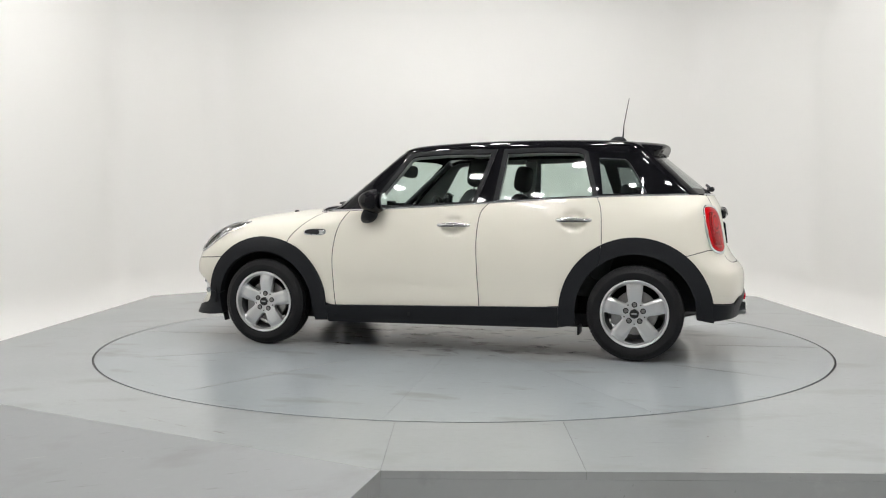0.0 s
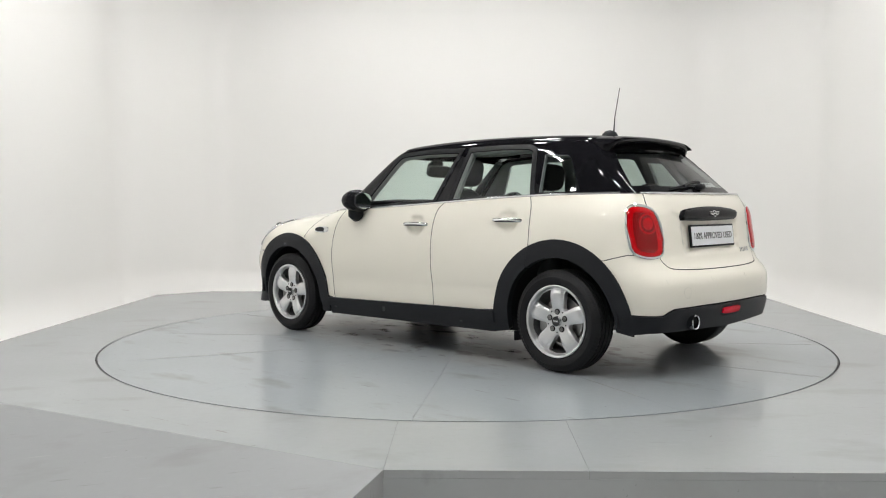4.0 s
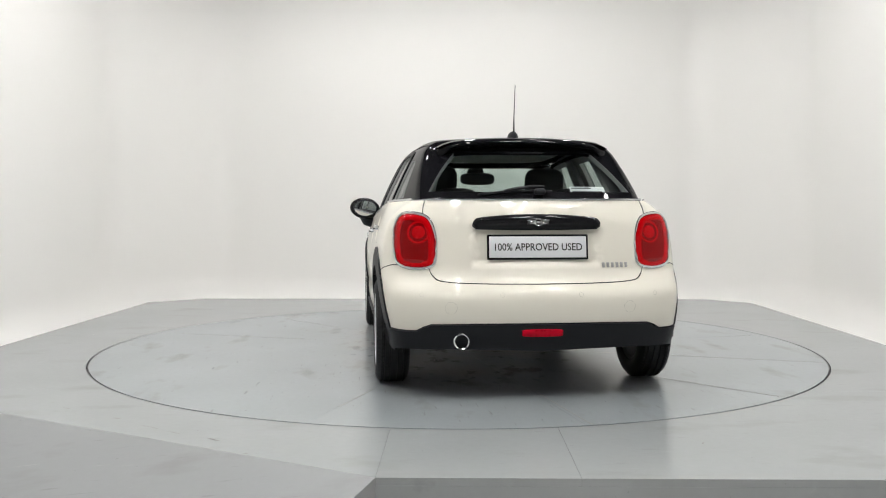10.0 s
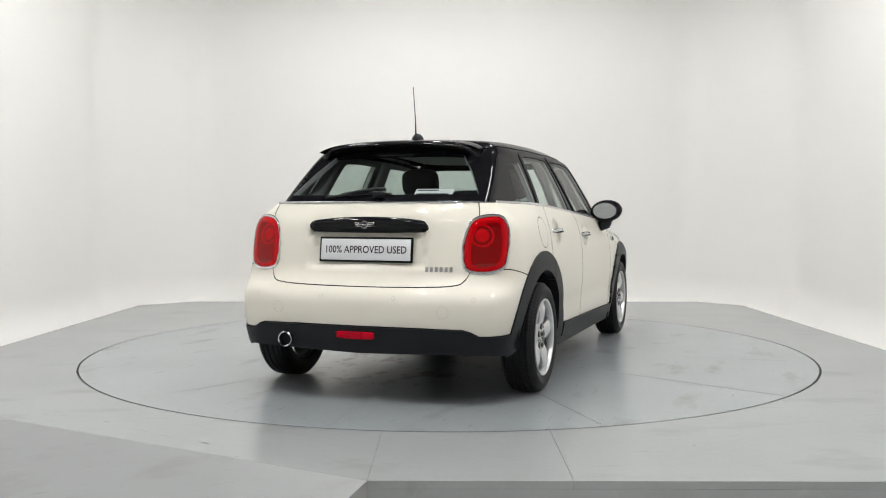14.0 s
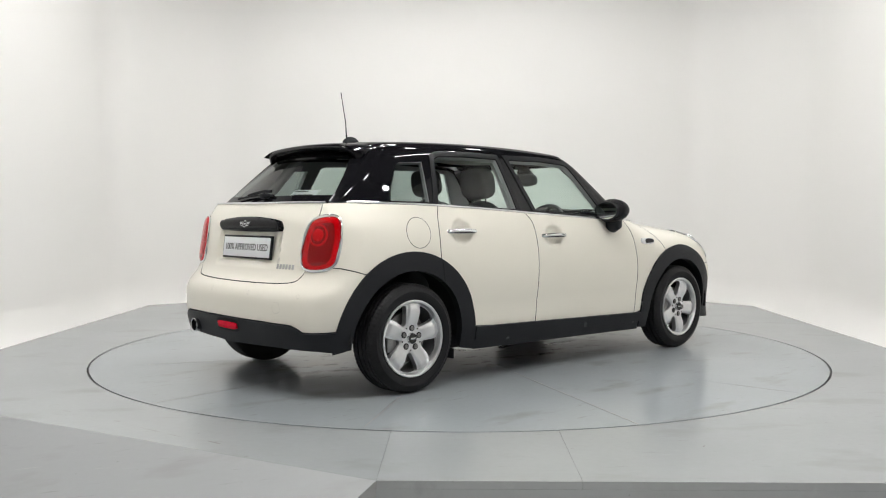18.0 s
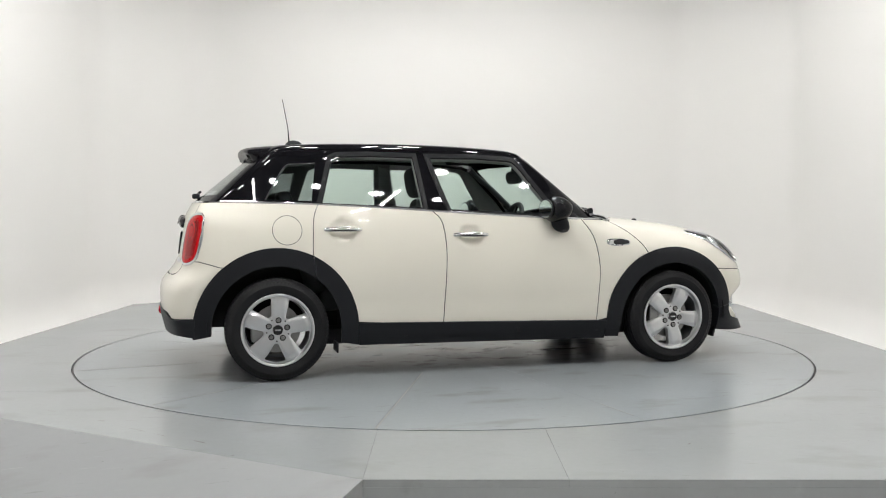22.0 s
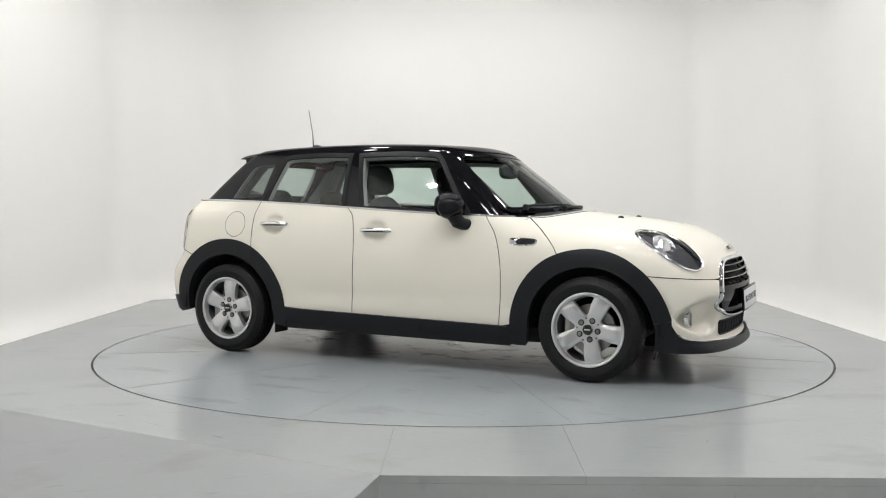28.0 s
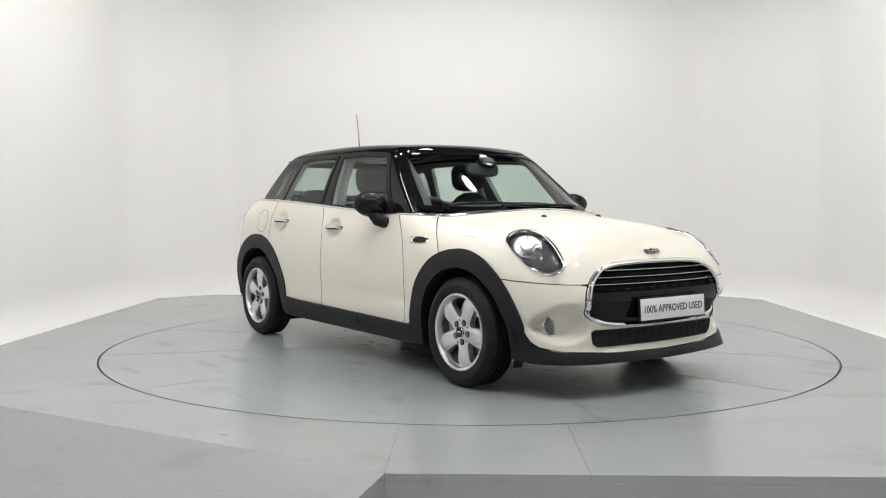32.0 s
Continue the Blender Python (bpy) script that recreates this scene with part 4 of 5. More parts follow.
    cap = part("hub_cap", bm, INK, thing, "round black hub cap")
    bm = bmesh.new()
    spin(bm, [(0.031, W - 0.03), (0.0305, W - 0.010), (0.0285, W - 0.006), (0.0265, W - 0.009)], 28)
    part("cap_ring", bm, CHROME, cap, "thin chrome ring")
    bm = bmesh.new()
    box(bm, (0.034, 0.010, 0.003), (0, 0, W - 0.0045), bevel=0.0008)
    part("cap_mark", bm, CHROME, cap, "small silver mark")
    for i in range(5):
        a = radians(phase + 72 * i)
        bm = bmesh.new()
        m = Matrix.Translation((0.056 * math.cos(a), 0.056 * math.sin(a), 0))
        spin(bm, [(0.0115, W - 0.045), (0.0115, W - 0.016), (0.0095, W - 0.014), (0.006, W - 0.014), (0.006, W - 0.02)], 6 * 2, m)
        part("wheel_bolt", bm, STEEL, thing, "dark steel wheel bolt")
        bm = bmesh.new()
        spin(bm, [(0.0175, W - 0.045), (0.0175, W - 0.0185), (0.0120, W - 0.0180), (0.0120, W - 0.03)], 20, m)
        part("bolt_seat", bm, DARK, thing, "dark bolt hole")
        bm = bmesh.new()
        spin(bm, [(0.0045, -0.001), (0.0045, 0.0006)], 10, Matrix.Translation((0.066 * math.cos(a + 0.63), 0.066 * math.sin(a + 0.63), W - 0.018)))
        part("face_dimple", bm, DARK, thing)
    bm = bmesh.new()
    spin(bm, [(0.14, -0.012), (0.14, 0.012), (0.075, 0.012), (0.07, 0.03), (0.03, 0.032)], 48)
    part("brake_disc", bm, STEEL, thing, "worn steel brake disc")
    bm = bmesh.new()
    box(bm, (0.07, 0.15, 0.07), (-0.115, 0, 0.01), bevel=0.015)
    part("brake_caliper", bm, STEEL, thing)
    # out of the car: +z of the wheel to +-y of the car, its +y up
    up = Matrix.Rotation(radians(90), 4, "X") if side < 0 else Matrix.Rotation(radians(180), 4, "Z") @ Matrix.Rotation(radians(90), 4, "X")
    thing.matrix_basis = Matrix.Translation(at) @ up
    return thing


WHEELS = [wheel((HUB_X, 0.748, HUB_Z), 1, 84), wheel((-HUB_X, 0.748, HUB_Z), 1, 90), wheel((HUB_X, -0.748, HUB_Z), -1, 64), wheel((-HUB_X, -0.748, HUB_Z), -1, 85)]


# inner shell: wheel wells, floor and dark linings
def inner(s):
    for cx in (HUB_X, -HUB_X):
        bm = bmesh.new()
        n, r = 28, 0.402
        a = [math.pi * (-0.02 + 1.03 * i / (n - 1)) for i in range(n)]
        o = [bm.verts.new((cx + r * math.cos(t), 0.80 * s, HUB_Z + r * math.sin(t))) for t in a]
        i_ = [bm.verts.new((cx + r * math.cos(t), 0.48 * s, HUB_Z + r * math.sin(t))) for t in a]
        for k in range(n - 1):
            bm.faces.new((o[k], o[k + 1], i_[k + 1], i_[k]))
        bm.faces.new(i_)
        part("wheel_well", bm, DARK, CAR, "black wheel well liner")
    # a dark skin under the paint closes the joints between the panels
    card = np.vstack([belt(-1.45, 0.70, 30, -0.012), [(0.80, 0.84), (0.83, 0.60), (0.80, 0.30), (-0.82, 0.30)], hoop_r(8, 150, 0.45), [(-1.66, 0.72), (-1.60, 0.9)]])
    panel("door_lining", Side, [card], DASH, CAR, off=-0.03, thick=0, gap=0, side=s, step=0.06)
    under = np.array([(0.78, 0.90), (0.90, 0.90), (1.06, 0.83), (1.2, 0.80), (1.4, 0.78), (1.56, 0.70), (1.72, 0.66), (1.72, 0.58), (1.5, 0.66), (1.28, 0.72), (1.0, 0.66), (0.82, 0.45), (0.78, 0.45)])
    panel("wing_lining", Side, [under], DARK, CAR, off=-0.022, thick=0, gap=0, side=s, step=0.05)


both(inner)
bm = bmesh.new()
box(bm, (2.5, 1.28, 0.10), (0.22, 0, 0.228), bevel=0.03)
part("underbody", bm, DARK, CAR, "black underbody")
bm = bmesh.new()
box(bm, (0.62, 0.94, 0.44), (1.36, 0, 0.47), bevel=0.1)
part("engine_bay", bm, DARK, CAR, "dark engine bay")
bm = bmesh.new()
box(bm, (0.5, 0.96, 0.28), (-1.56, 0, 0.47), bevel=0.05)
part("boot_tub", bm, DARK, CAR, "dark boot tub")
for s in (1, -1):
    panel("nose_lining", NOSE, [np.array([(0.50, 0.57), (0.85, 0.57), (0.85, 0.655), (0.50, 0.655)])], DARK, CAR, off=-0.02, thick=0, gap=0, side=s, step=0.05)
panel("tail_lining", TAIL, [np.array([(-0.62, 0.43), (0.62, 0.43), (0.80, 0.70), (1.0, 0.78), (1.0, 0.9), (0.92, 1.03), (-0.92, 1.03), (-1.0, 0.9), (-1.0, 0.78), (-0.80, 0.70)])], DARK, CAR, off=-0.03, thick=0, gap=0, step=0.05)


# ---- fittings of the car ----
def ribbon(name, pts, mat, parent, w=0.008, d=0.006, label="", closed=False):
    bm = bmesh.new()
    tube(bm, pts, w, n=8, closed=closed, flat=d / w)
    return part(name, bm, mat, parent, label)


def text_plate(word, size, mat, parent, m, name="lettering", extrude=0.001, width=None):
    """Raised letters in the built-in font as a mesh, standing in the x-y plane of m; squeezed to a width."""
    cu = bpy.data.curves.new(name, "FONT")
    cu.body, cu.size, cu.align_x, cu.align_y, cu.extrude, cu.resolution_u = word, size, "CENTER", "CENTER", extrude, 3
    cu.offset = 0.012 * size
    ob = bpy.data.objects.new(name, cu)
    scene.collection.objects.link(ob)
    bpy.context.view_layer.update()
    me = bpy.data.meshes.new_from_object(ob.evaluated_get(bpy.context.evaluated_depsgraph_get()))
    bpy.data.objects.remove(ob)
    if width:
        xs = [v.co.x for v in me.vertices]
        k = width / (max(xs) - min(xs))
        me.transform(Matrix.Diagonal((k, 1, 1, 1)))
    me.materials.clear()
    me.materials.append(mat)
    out = new(name, me)
    out.parent = parent
    out.matrix_basis = m
    return out


def facing(at, right, up):
    """A frame at a place from its right and up directions."""
    r, u = Vector(right).normalized(), Vector(up).normalized()
    n = r.cross(u).normalized()
    u = n.cross(r)
    return Matrix.Translation(at) @ Matrix((r, u, n)).transposed().to_4x4()


def at_skin(proj, u, v, off=0.0, skin=body, s=1):
    p = on(proj, [(u, v)], skin)
    n = slope(skin, p)
    q = (p + n * off)[0]
    return Vector((q[0], q[1] * s, q[2])), Vector((n[0][0], n[0][1] * s, n[0][2]))


def waist(s):
    """Chrome strip under the windows."""
    q = belt(-1.595, 0.80, 50, 0.004)
    p = on(Side, q, body)
    c = on(Side, q, cabin)
    y = np.maximum(p[:, 1], c[:, 1]) + 0.002
    ribbon("waist_strip", [(a, b * s, d) for (a, d), b in zip(q, y)], CHROME, CAR, 0.0045, 0.0065, "chrome waist strip")


both(waist)
bq = np.column_stack([np.linspace(-0.60, 0.60, 25), np.full(25, 1.047)])
bp_ = on(Rear, bq, body)
ribbon("rear_waist_strip", [(p[0] - 0.003, p[1], p[2] + 0.002) for p in bp_], CHROME, CAR, 0.006, 0.006, "chrome strip under the rear window")
cw = on(Top, np.vstack([rev(curve(cowl)), curve(cowl)[1:] * (1, -1)]), body)
ribbon("scuttle_strip", [(p[0] - 0.006, p[1], p[2] + 0.004) for p in cw], CHROME, CAR, 0.006, 0.006, "chrome strip behind the bonnet")
# black scuttle between bonnet and windscreen
sc = np.vstack([rev(curve(cowl)) - (0.01, 0), curve(cowl)[1:] * (1, -1) - (0.01, 0), [(0.70, -0.70), (0.74, -0.5), (0.80, 0.0), (0.74, 0.5), (0.70, 0.70)]])
panel("scuttle", Top, [sc], PLASTIC, CAR, off=-0.012, thick=0.01, gap=0, label="black plastic scuttle below the windscreen")


def rim_rod(name, proj, loop, w, d, s, label, lift=0.002):
    """A chrome rod laid on the skin along a closed loop."""
    q = on(proj, resample(loop, 0.007))
    n = slope(body, q)
    q = q + n * lift
    for _ in range(8):
        q = (np.roll(q, 1, 0) + 2 * q + np.roll(q, -1, 0)) / 4
    rod = ribbon(name, [(a[0], a[1] * s, a[2]) for a in q], CHROME, CAR, w, d, label, closed=True)
    return rod


FOG_LENS = material("fog_lens", (0.16, 0.16, 0.16), rough=0.12, metal=0.7, coat=1.0, grain=0.2, grain_scale=80, mottle=0.3, mottle_scale=30)


# lamps
def headlamp(s):
    pr, loop = LAMP_AT, lamp_loop
    ring = rim_rod("headlamp", pr, inset(loop, 0.009), 0.0095, 0.008, s, "oval headlamp in a chrome ring")
    panel("bowl", pr, [inset(loop, 0.016)], LAMP_BOWL, ring, off=-0.022, thick=0, gap=0, side=s, step=0.02, label="dark grey lamp bowl")
    lens = panel("lens", pr, [inset(loop, 0.018)], CLEAR, ring, off=0.004, thick=0, gap=0, side=s, step=0.025, label="clear lamp lens", crown=(0.006, 0.09))
    lens.visible_shadow = False
    # projector in a chrome cup at the upper inner end
    c, n = at_skin(pr, *pr.back(np.array([(1.660, 0.670, 0.772)]))[0], off=-0.014, s=s)
    n = (n * 0.6 + Vector((0.85, 0.35 * s, 0.2)) * 0.4).normalized()
    m = Matrix.Translation(c) @ n.to_track_quat("Z", "Y").to_matrix().to_4x4()
    bm = bmesh.new()
    spin(bm, [(0.072, -0.012), (0.074, 0.0), (0.071, 0.004), (0.062, 0.0), (0.043, -0.004)], 40, m)
    part("reflector_cup", bm, SATIN_CHROME, ring, "chrome reflector cup")
    bm = bmesh.new()
    spin(bm, [(0.040, -0.01), (0.040, 0.004), (0.034, 0.009), (0.018, 0.0125), (0.004, 0.0135)], 32, m)
    part("projector_lens", bm, SATIN_CHROME, ring, "bright projector lens")
    for k in range(5):
        a = math.pi * 2 * k / 5 + 0.3
        bm = bmesh.new()
        box(bm, (0.018, 0.003, 0.006), turn=None, at=(0, 0, 0))
        bmesh.ops.transform(bm, matrix=m @ Matrix.Translation((0.052 * math.cos(a), 0.052 * math.sin(a), 0.004)) @ Matrix.Rotation(a, 4, "Z"), verts=bm.verts)
        part("cup_rib", bm, STEEL, ring)


both(headlamp)


def tail_lamp(s):
    places = np.array([(-1.69, 0.655, 0.980), (-1.655, 0.705, 0.955), (-1.660, 0.732, 0.87), (-1.684, 0.734, 0.765), (-1.708, 0.716, 0.70), (-1.765, 0.655, 0.674), (-1.802, 0.565, 0.682), (-1.809, 0.529, 0.73), (-1.785, 0.528, 0.86), (-1.748, 0.565, 0.956)])
    pr = Plane((-1.74, 0.64, 0.83), (-0.80, 0.58, 0.12))
    loop = smooth_loop(pr.back(places), 5)
    ring = rim_rod("tail_lamp", pr, inset(loop, 0.008), 0.0062, 0.0090, s, "red tail lamp in a chrome ring", 0.004)
    panel("lamp_body", pr, [inset(loop, 0.014)], RED_DEEP, ring, off=0.002, thick=0.004, gap=0, side=s, step=0.012, label="deep red lamp body")
    inner_loop = inset(loop, 0.046)
    panel("light_guide", pr, [inset(loop, 0.0175), inner_loop], RED, ring, off=0.004, thick=0.004, gap=0, side=s, step=0.01, label="bright red light guide round the lamp", crown=(0.005, 0.012))
    cen = pr.back(np.array([(-1.757, 0.622, 0.873)]))[0]
    for r0, r1, o, mat, nm in ((0.060, 0.050, 0.0045, RED, "outer_ring"), (0.047, 0.037, 0.0035, RED_DEEP, "inner_ring"), (0.034, 0.0, 0.0035, RED, "centre_lens")):
        loops = [arc(cen[0], cen[1], r0, 0, 360, 33)[:-1]]
        if r1:
            loops.append(arc(cen[0], cen[1], r1, 0, 360, 33)[:-1])
        panel(nm, pr, loops, mat, ring, off=o, thick=0.004, gap=0, side=s, step=0.012, label="red lamp ring" if r1 else "round red centre lens", crown=(0.004, 0.006 if r1 else 0.03))
    lo = pr.back(np.array([(-1.757, 0.64, 0.716)]))[0]
    bar = smooth_loop([(lo[0] - 0.055, lo[1]), (lo[0] - 0.05, lo[1] + 0.011), (lo[0] + 0.05, lo[1] + 0.011), (lo[0] + 0.055, lo[1]), (lo[0] + 0.05, lo[1] - 0.011), (lo[0] - 0.05, lo[1] - 0.011)], 3)
    panel("reversing_lens", pr, [bar], SMOKE, ring, off=0.007, thick=0.006, gap=0, side=s, step=0.015, label="smoky reversing lens")
    for k in range(7):
        x = lo[0] - 0.042 + 0.014 * k
        panel("lens_rib", pr, [np.array([(x - 0.002, lo[1] - 0.008), (x + 0.002, lo[1] - 0.008), (x + 0.002, lo[1] + 0.008), (x - 0.002, lo[1] + 0.008)])], DARK, ring, off=0.0085, thick=0.002, gap=0, side=s, step=0.01)
    cover = panel("lens", pr, [inset(loop, 0.0165)], RED_GLASS, ring, off=0.009, thick=0.006, gap=0, side=s, step=0.011, label="clear red outer lens", crown=(0.008, 0.05))
    cover.visible_shadow = False


both(tail_lamp)

# grille
GRILLE = tagged(new("grille"), "black slatted grille in a chrome surround")
GRILLE.parent = CAR
gp = on(Front, resample(mouth_loop, 0.025))
gn = slope(body, gp)
gin = (np.array([(0, 0.535)]) - gp[:, 1:]) * 0.03
ribbon("surround", [(p[0] + 0.006, p[1] + g[0], p[2] + g[1]) for p, g in zip(gp, gin)], CHROME, GRILLE, 0.0165, 0.013, "wide chrome surround", closed=True)
panel("grille_back", Front, [inset(resample(mouth_loop, 0.03), -0.005)], DARK, GRILLE, off=-0.045, thick=0, gap=0, step=0.05)
lower = np.array([q for q in inset(resample(mouth_loop, 0.02), 0.022) if q[1] < 0.553])
lower = lower[np.argsort(np.arctan2(lower[:, 1] - 0.56, lower[:, 0]))]
panel("plate_panel", Front, [lower], GLOSS_BLACK, GRILLE, off=0.004, thick=0.04, gap=0, step=0.03, label="gloss black lower grille panel")
for z in (0.585, 0.620, 0.655):
    w = 0.535 if z < 0.6 else (0.515 if z < 0.64 else 0.455)
    q = np.column_stack([np.linspace(-w + 0.02, w - 0.02, 21), np.full(21, z)])
    p = on(Front, q)
    bm = bmesh.new()
    tube(bm, [(a[0] - 0.012, a[1], a[2]) for a in p], 0.014, n=10, flat=0.55)
    part("grille_slat", bm, GLOSS_BLACK, GRILLE, "gloss black slat")
    ribbon("slat_edge", [(a[0] + 0.0015, a[1], a[2] + 0.005) for a in p], LINING, GRILLE, 0.003, 0.002)
for i in range(9):
    y = -0.36 + 0.09 * i
    c, n = at_skin(Front, y, 0.562, -0.012)
    bm = bmesh.new()
    box(bm, (0.012, 0.03, 0.010), c, bevel=0.002)
    part("grille_tooth", bm, TRIM, GRILLE)
# lower intake
ik = np.array([(-0.468, 0.352), (0.468, 0.352), (0.482, 0.338), (0.465, 0.285), (0.44, 0.269), (-0.44, 0.269), (-0.465, 0.285), (-0.482, 0.338)])
INTAKE = panel("lower_intake", Front, [ik], DARK, CAR, off=0.002, thick=0.0, gap=0, step=0.03, label="black lower air intake with mesh")
ribbon("intake_frame", [tuple(p) for p in on(Front, resample(ik, 0.03)) + (0.003, 0, 0)], TRIM, INTAKE, 0.005, 0.004, closed=True)
for i in range(30):
    y = -0.44 + 0.03 * i
    for a, b in (((y, 0.275), (y + 0.03, 0.347)), ((y, 0.347), (y + 0.03, 0.275))):
        if abs(a[0]) < 0.45 and abs(b[0]) < 0.45:
            pa, pb = on(Front, [a, b]) + (0.004, 0, 0)
            if i % 2 == 0:
                ribbon("mesh_bar", [tuple(pa), tuple(pb)], DARK, INTAKE, 0.0014, 0.0013)


def fog_lamp(s):
    c, n = at_skin(Front, 0.636, 0.382, -0.002, s=s)
    n = Vector((0.97, 0.12 * s, 0)).normalized()
    m = Matrix.Translation(c) @ n.to_track_quat("Z", "Y").to_matrix().to_4x4() @ Matrix.Diagonal((1.16, 1.16, 1, 1))
    bm = bmesh.new()
    spin(bm, [(0.053, -0.02), (0.053, 0.003), (0.051, 0.006), (0.048, 0.005), (0.047, -0.01)], 36, m)
    lamp = part("fog_lamp", bm, CHROME, CAR, "round front fog lamp")
    bm = bmesh.new()
    spin(bm, [(0.0475, -0.02), (0.0475, -0.004), (0.036, 0.001), (0.016, 0.003)], 32, m)
    part("lens", bm, FOG_LENS, lamp, "bright ribbed lens")
    bm = bmesh.new()
    box(bm, (0.012, 0.088, 0.006), bevel=0.002)
    bmesh.ops.transform(bm, matrix=m @ Matrix.Translation((0, 0.0, 0.003)), verts=bm.verts)
    part("lens_bar", bm, STEEL, lamp)


both(fog_lamp)


# plates
def number_plate(m, w, h, name):
    """White plate in a black holder; m: its middle, x to the right, y up, z outwards."""
    bm = bmesh.new()
    box(bm, (w + 0.022, h + 0.022, 0.014), (0, 0, 0), bevel=0.004)
    holder = part(name, bm, GLOSS_BLACK, CAR, "white show plate in a black holder")
    holder.matrix_basis = m
    bm = bmesh.new()
    box(bm, (w, h, 0.004), (0, 0, 0.0075), bevel=0.001)
    part("plate_face", bm, PLATE_WHITE, holder, "white plate face")
    text_plate("100% APPROVED USED", 0.054, INK, holder, Matrix.Translation((0, -0.002, 0.0098)), "plate_lettering", 0.0004, w * 0.90)


number_plate(facing((-1.829, 0.0, 0.796), (0, -1, 0), (0.12, 0, 1)), 0.52, 0.112, "rear_plate")
number_plate(facing((2.044, 0.030, 0.452), (0, 1, 0), (-0.06, 0, 1)), 0.52, 0.112, "front_plate")
bm = bmesh.new()
box(bm, (0.03, 0.30, 0.07), (2.024, 0.030, 0.452), bevel=0.01)
part("plate_mount", bm, TRIM, CAR)

# tailgate fittings
ht = np.array([(0.345, 0.912), (0.335, 0.935), (0.30, 0.950), (0.15, 0.963), (0.0, 0.967), (-0.15, 0.963), (-0.30, 0.950), (-0.335, 0.935), (-0.345, 0.912), (-0.33, 0.893), (-0.30, 0.888), (0.0, 0.884), (0.30, 0.888), (0.33, 0.893)])
HANDLE = panel("tailgate_handle", Rear, [smooth_loop(ht, 3)], GLOSS_BLACK, TAILGATE, off=0.010, thick=0.04, gap=0, step=0.01, label="gloss black tailgate handle trim", crown=(0.022, 0.03))


def wings(m, parent, k=1.0):
    """Plain winged roundel in chrome: a ring with three bars a side."""
    bm = bmesh.new()
    spin(bm, [(0.021 * k, 0.0), (0.0225 * k, 0.003), (0.020 * k, 0.005), (0.0165 * k, 0.004), (0.0165 * k, 0.0)], 32, closed=True)
    ring = part("badge", bm, CHROME, parent, "plain chrome winged badge")
    ring.matrix_basis = m
    bm = bmesh.new()
    spin(bm, [(0.0168 * k, -0.001), (0.0168 * k, 0.002)], 28)
    part("badge_field", bm, INK, ring, "black badge field")
    bm = bmesh.new()
    box(bm, (0.026 * k, 0.008 * k, 0.003), (0, 0, 0.003), bevel=0.001)
    part("badge_bar", bm, CHROME, ring)
    for sx in (1, -1):
        bm = bmesh.new()
        box(bm, (0.044 * k, 0.026 * k, 0.003), (sx * 0.040 * k, 0.001, -0.0005), bevel=0.001)
        part("badge_wing", bm, INK, ring, "black ground of the badge wing")
    for sx in (1, -1):
        for i, (ln, y) in enumerate(((0.040, 0.010), (0.034, 0.001), (0.024, -0.008))):
            bm = bmesh.new()
            box(bm, (ln * k, 0.005 * k, 0.003), (sx * (0.022 + ln / 2) * k, y * k, 0.003), bevel=0.001)
            part("badge_feather", bm, CHROME, ring)
    return ring


wings(facing((-1.842, 0.0, 0.928), (0, -1, 0), (0.2, 0, 1)), HANDLE, 0.95)
c, n = at_skin(Front, 0.0, 0.744, 0.009)
wings(facing(c, (0, 1, 0), (-0.75, 0, 0.66)), BONNET, 0.95)
MARK = material("grey_metal_mark", (0.42, 0.42, 0.41), rough=0.3, metal=0.6, grain=0.1, mottle=0.1)
for i in range(6):
    c, n = at_skin(Rear, -0.352 - 0.0255 * i, 0.700, 0.002)
    bm = bmesh.new()
    box(bm, (0.016, 0.027, 0.003), (0, 0, 0), bevel=0.0012)
    mark = part("model_mark", bm, MARK, TAILGATE, "small chrome bar")
    mark.matrix_basis = facing(c, (0.25, -1, 0), n.cross(Vector((0.25, -1, 0))))
RINGS = material("cream_joint_shadow", (0.30, 0.285, 0.25), rough=0.6, grain=0.1, mottle=0.1)
# bumper fittings: sensors, towing covers, reflector, tailpipe
for y in (0.62, 0.207, -0.207, -0.62):
    q = arc(y, 0.554, 0.011, 0, 360, 17)[:-1]
    panel("parking_sensor", Rear, [q, arc(y, 0.554, 0.0101, 0, 360, 17)[:-1]], RINGS, REAR_BUMPER, off=0.0006, thick=0, gap=0, step=0.01)
    panel("sensor_face", Rear, [arc(y, 0.554, 0.0093, 0, 360, 17)[:-1]], PAINT, REAR_BUMPER, off=0.001, thick=0, gap=0, step=0.01)
for y in (0.471, -0.471):
    panel("towing_cover", Rear, [arc(y, 0.488, 0.031, 0, 360, 33)[:-1], arc(y, 0.488, 0.0303, 0, 360, 33)[:-1]], RINGS, REAR_BUMPER, off=0.0006, thick=0, gap=0, step=0.012)
rf = smooth_loop([(-0.103, 0.362), (-0.088, 0.378), (0.088, 0.378), (0.103, 0.362), (0.088, 0.345), (-0.088, 0.345)], 4)
panel("recess", Rear, [inset(rf, -0.016)], DARK, VALANCE, off=0.0115, thick=0, gap=0, step=0.02)
panel("reflector", Rear, [rf], RED, VALANCE, off=0.0205, thick=0.01, gap=0, step=0.015, label="red rear reflector", crown=(0.004, 0.01))
bm = bmesh.new()
m = Matrix.Translation((-1.90, 0.42, 0.318)) @ Matrix.Rotation(radians(-90), 4, "Y")
spin(bm, [(0.039, -0.16), (0.039, 0.052), (0.042, 0.056), (0.039, 0.060), (0.034, 0.056), (0.034, -0.15)], 36, m, closed=True)
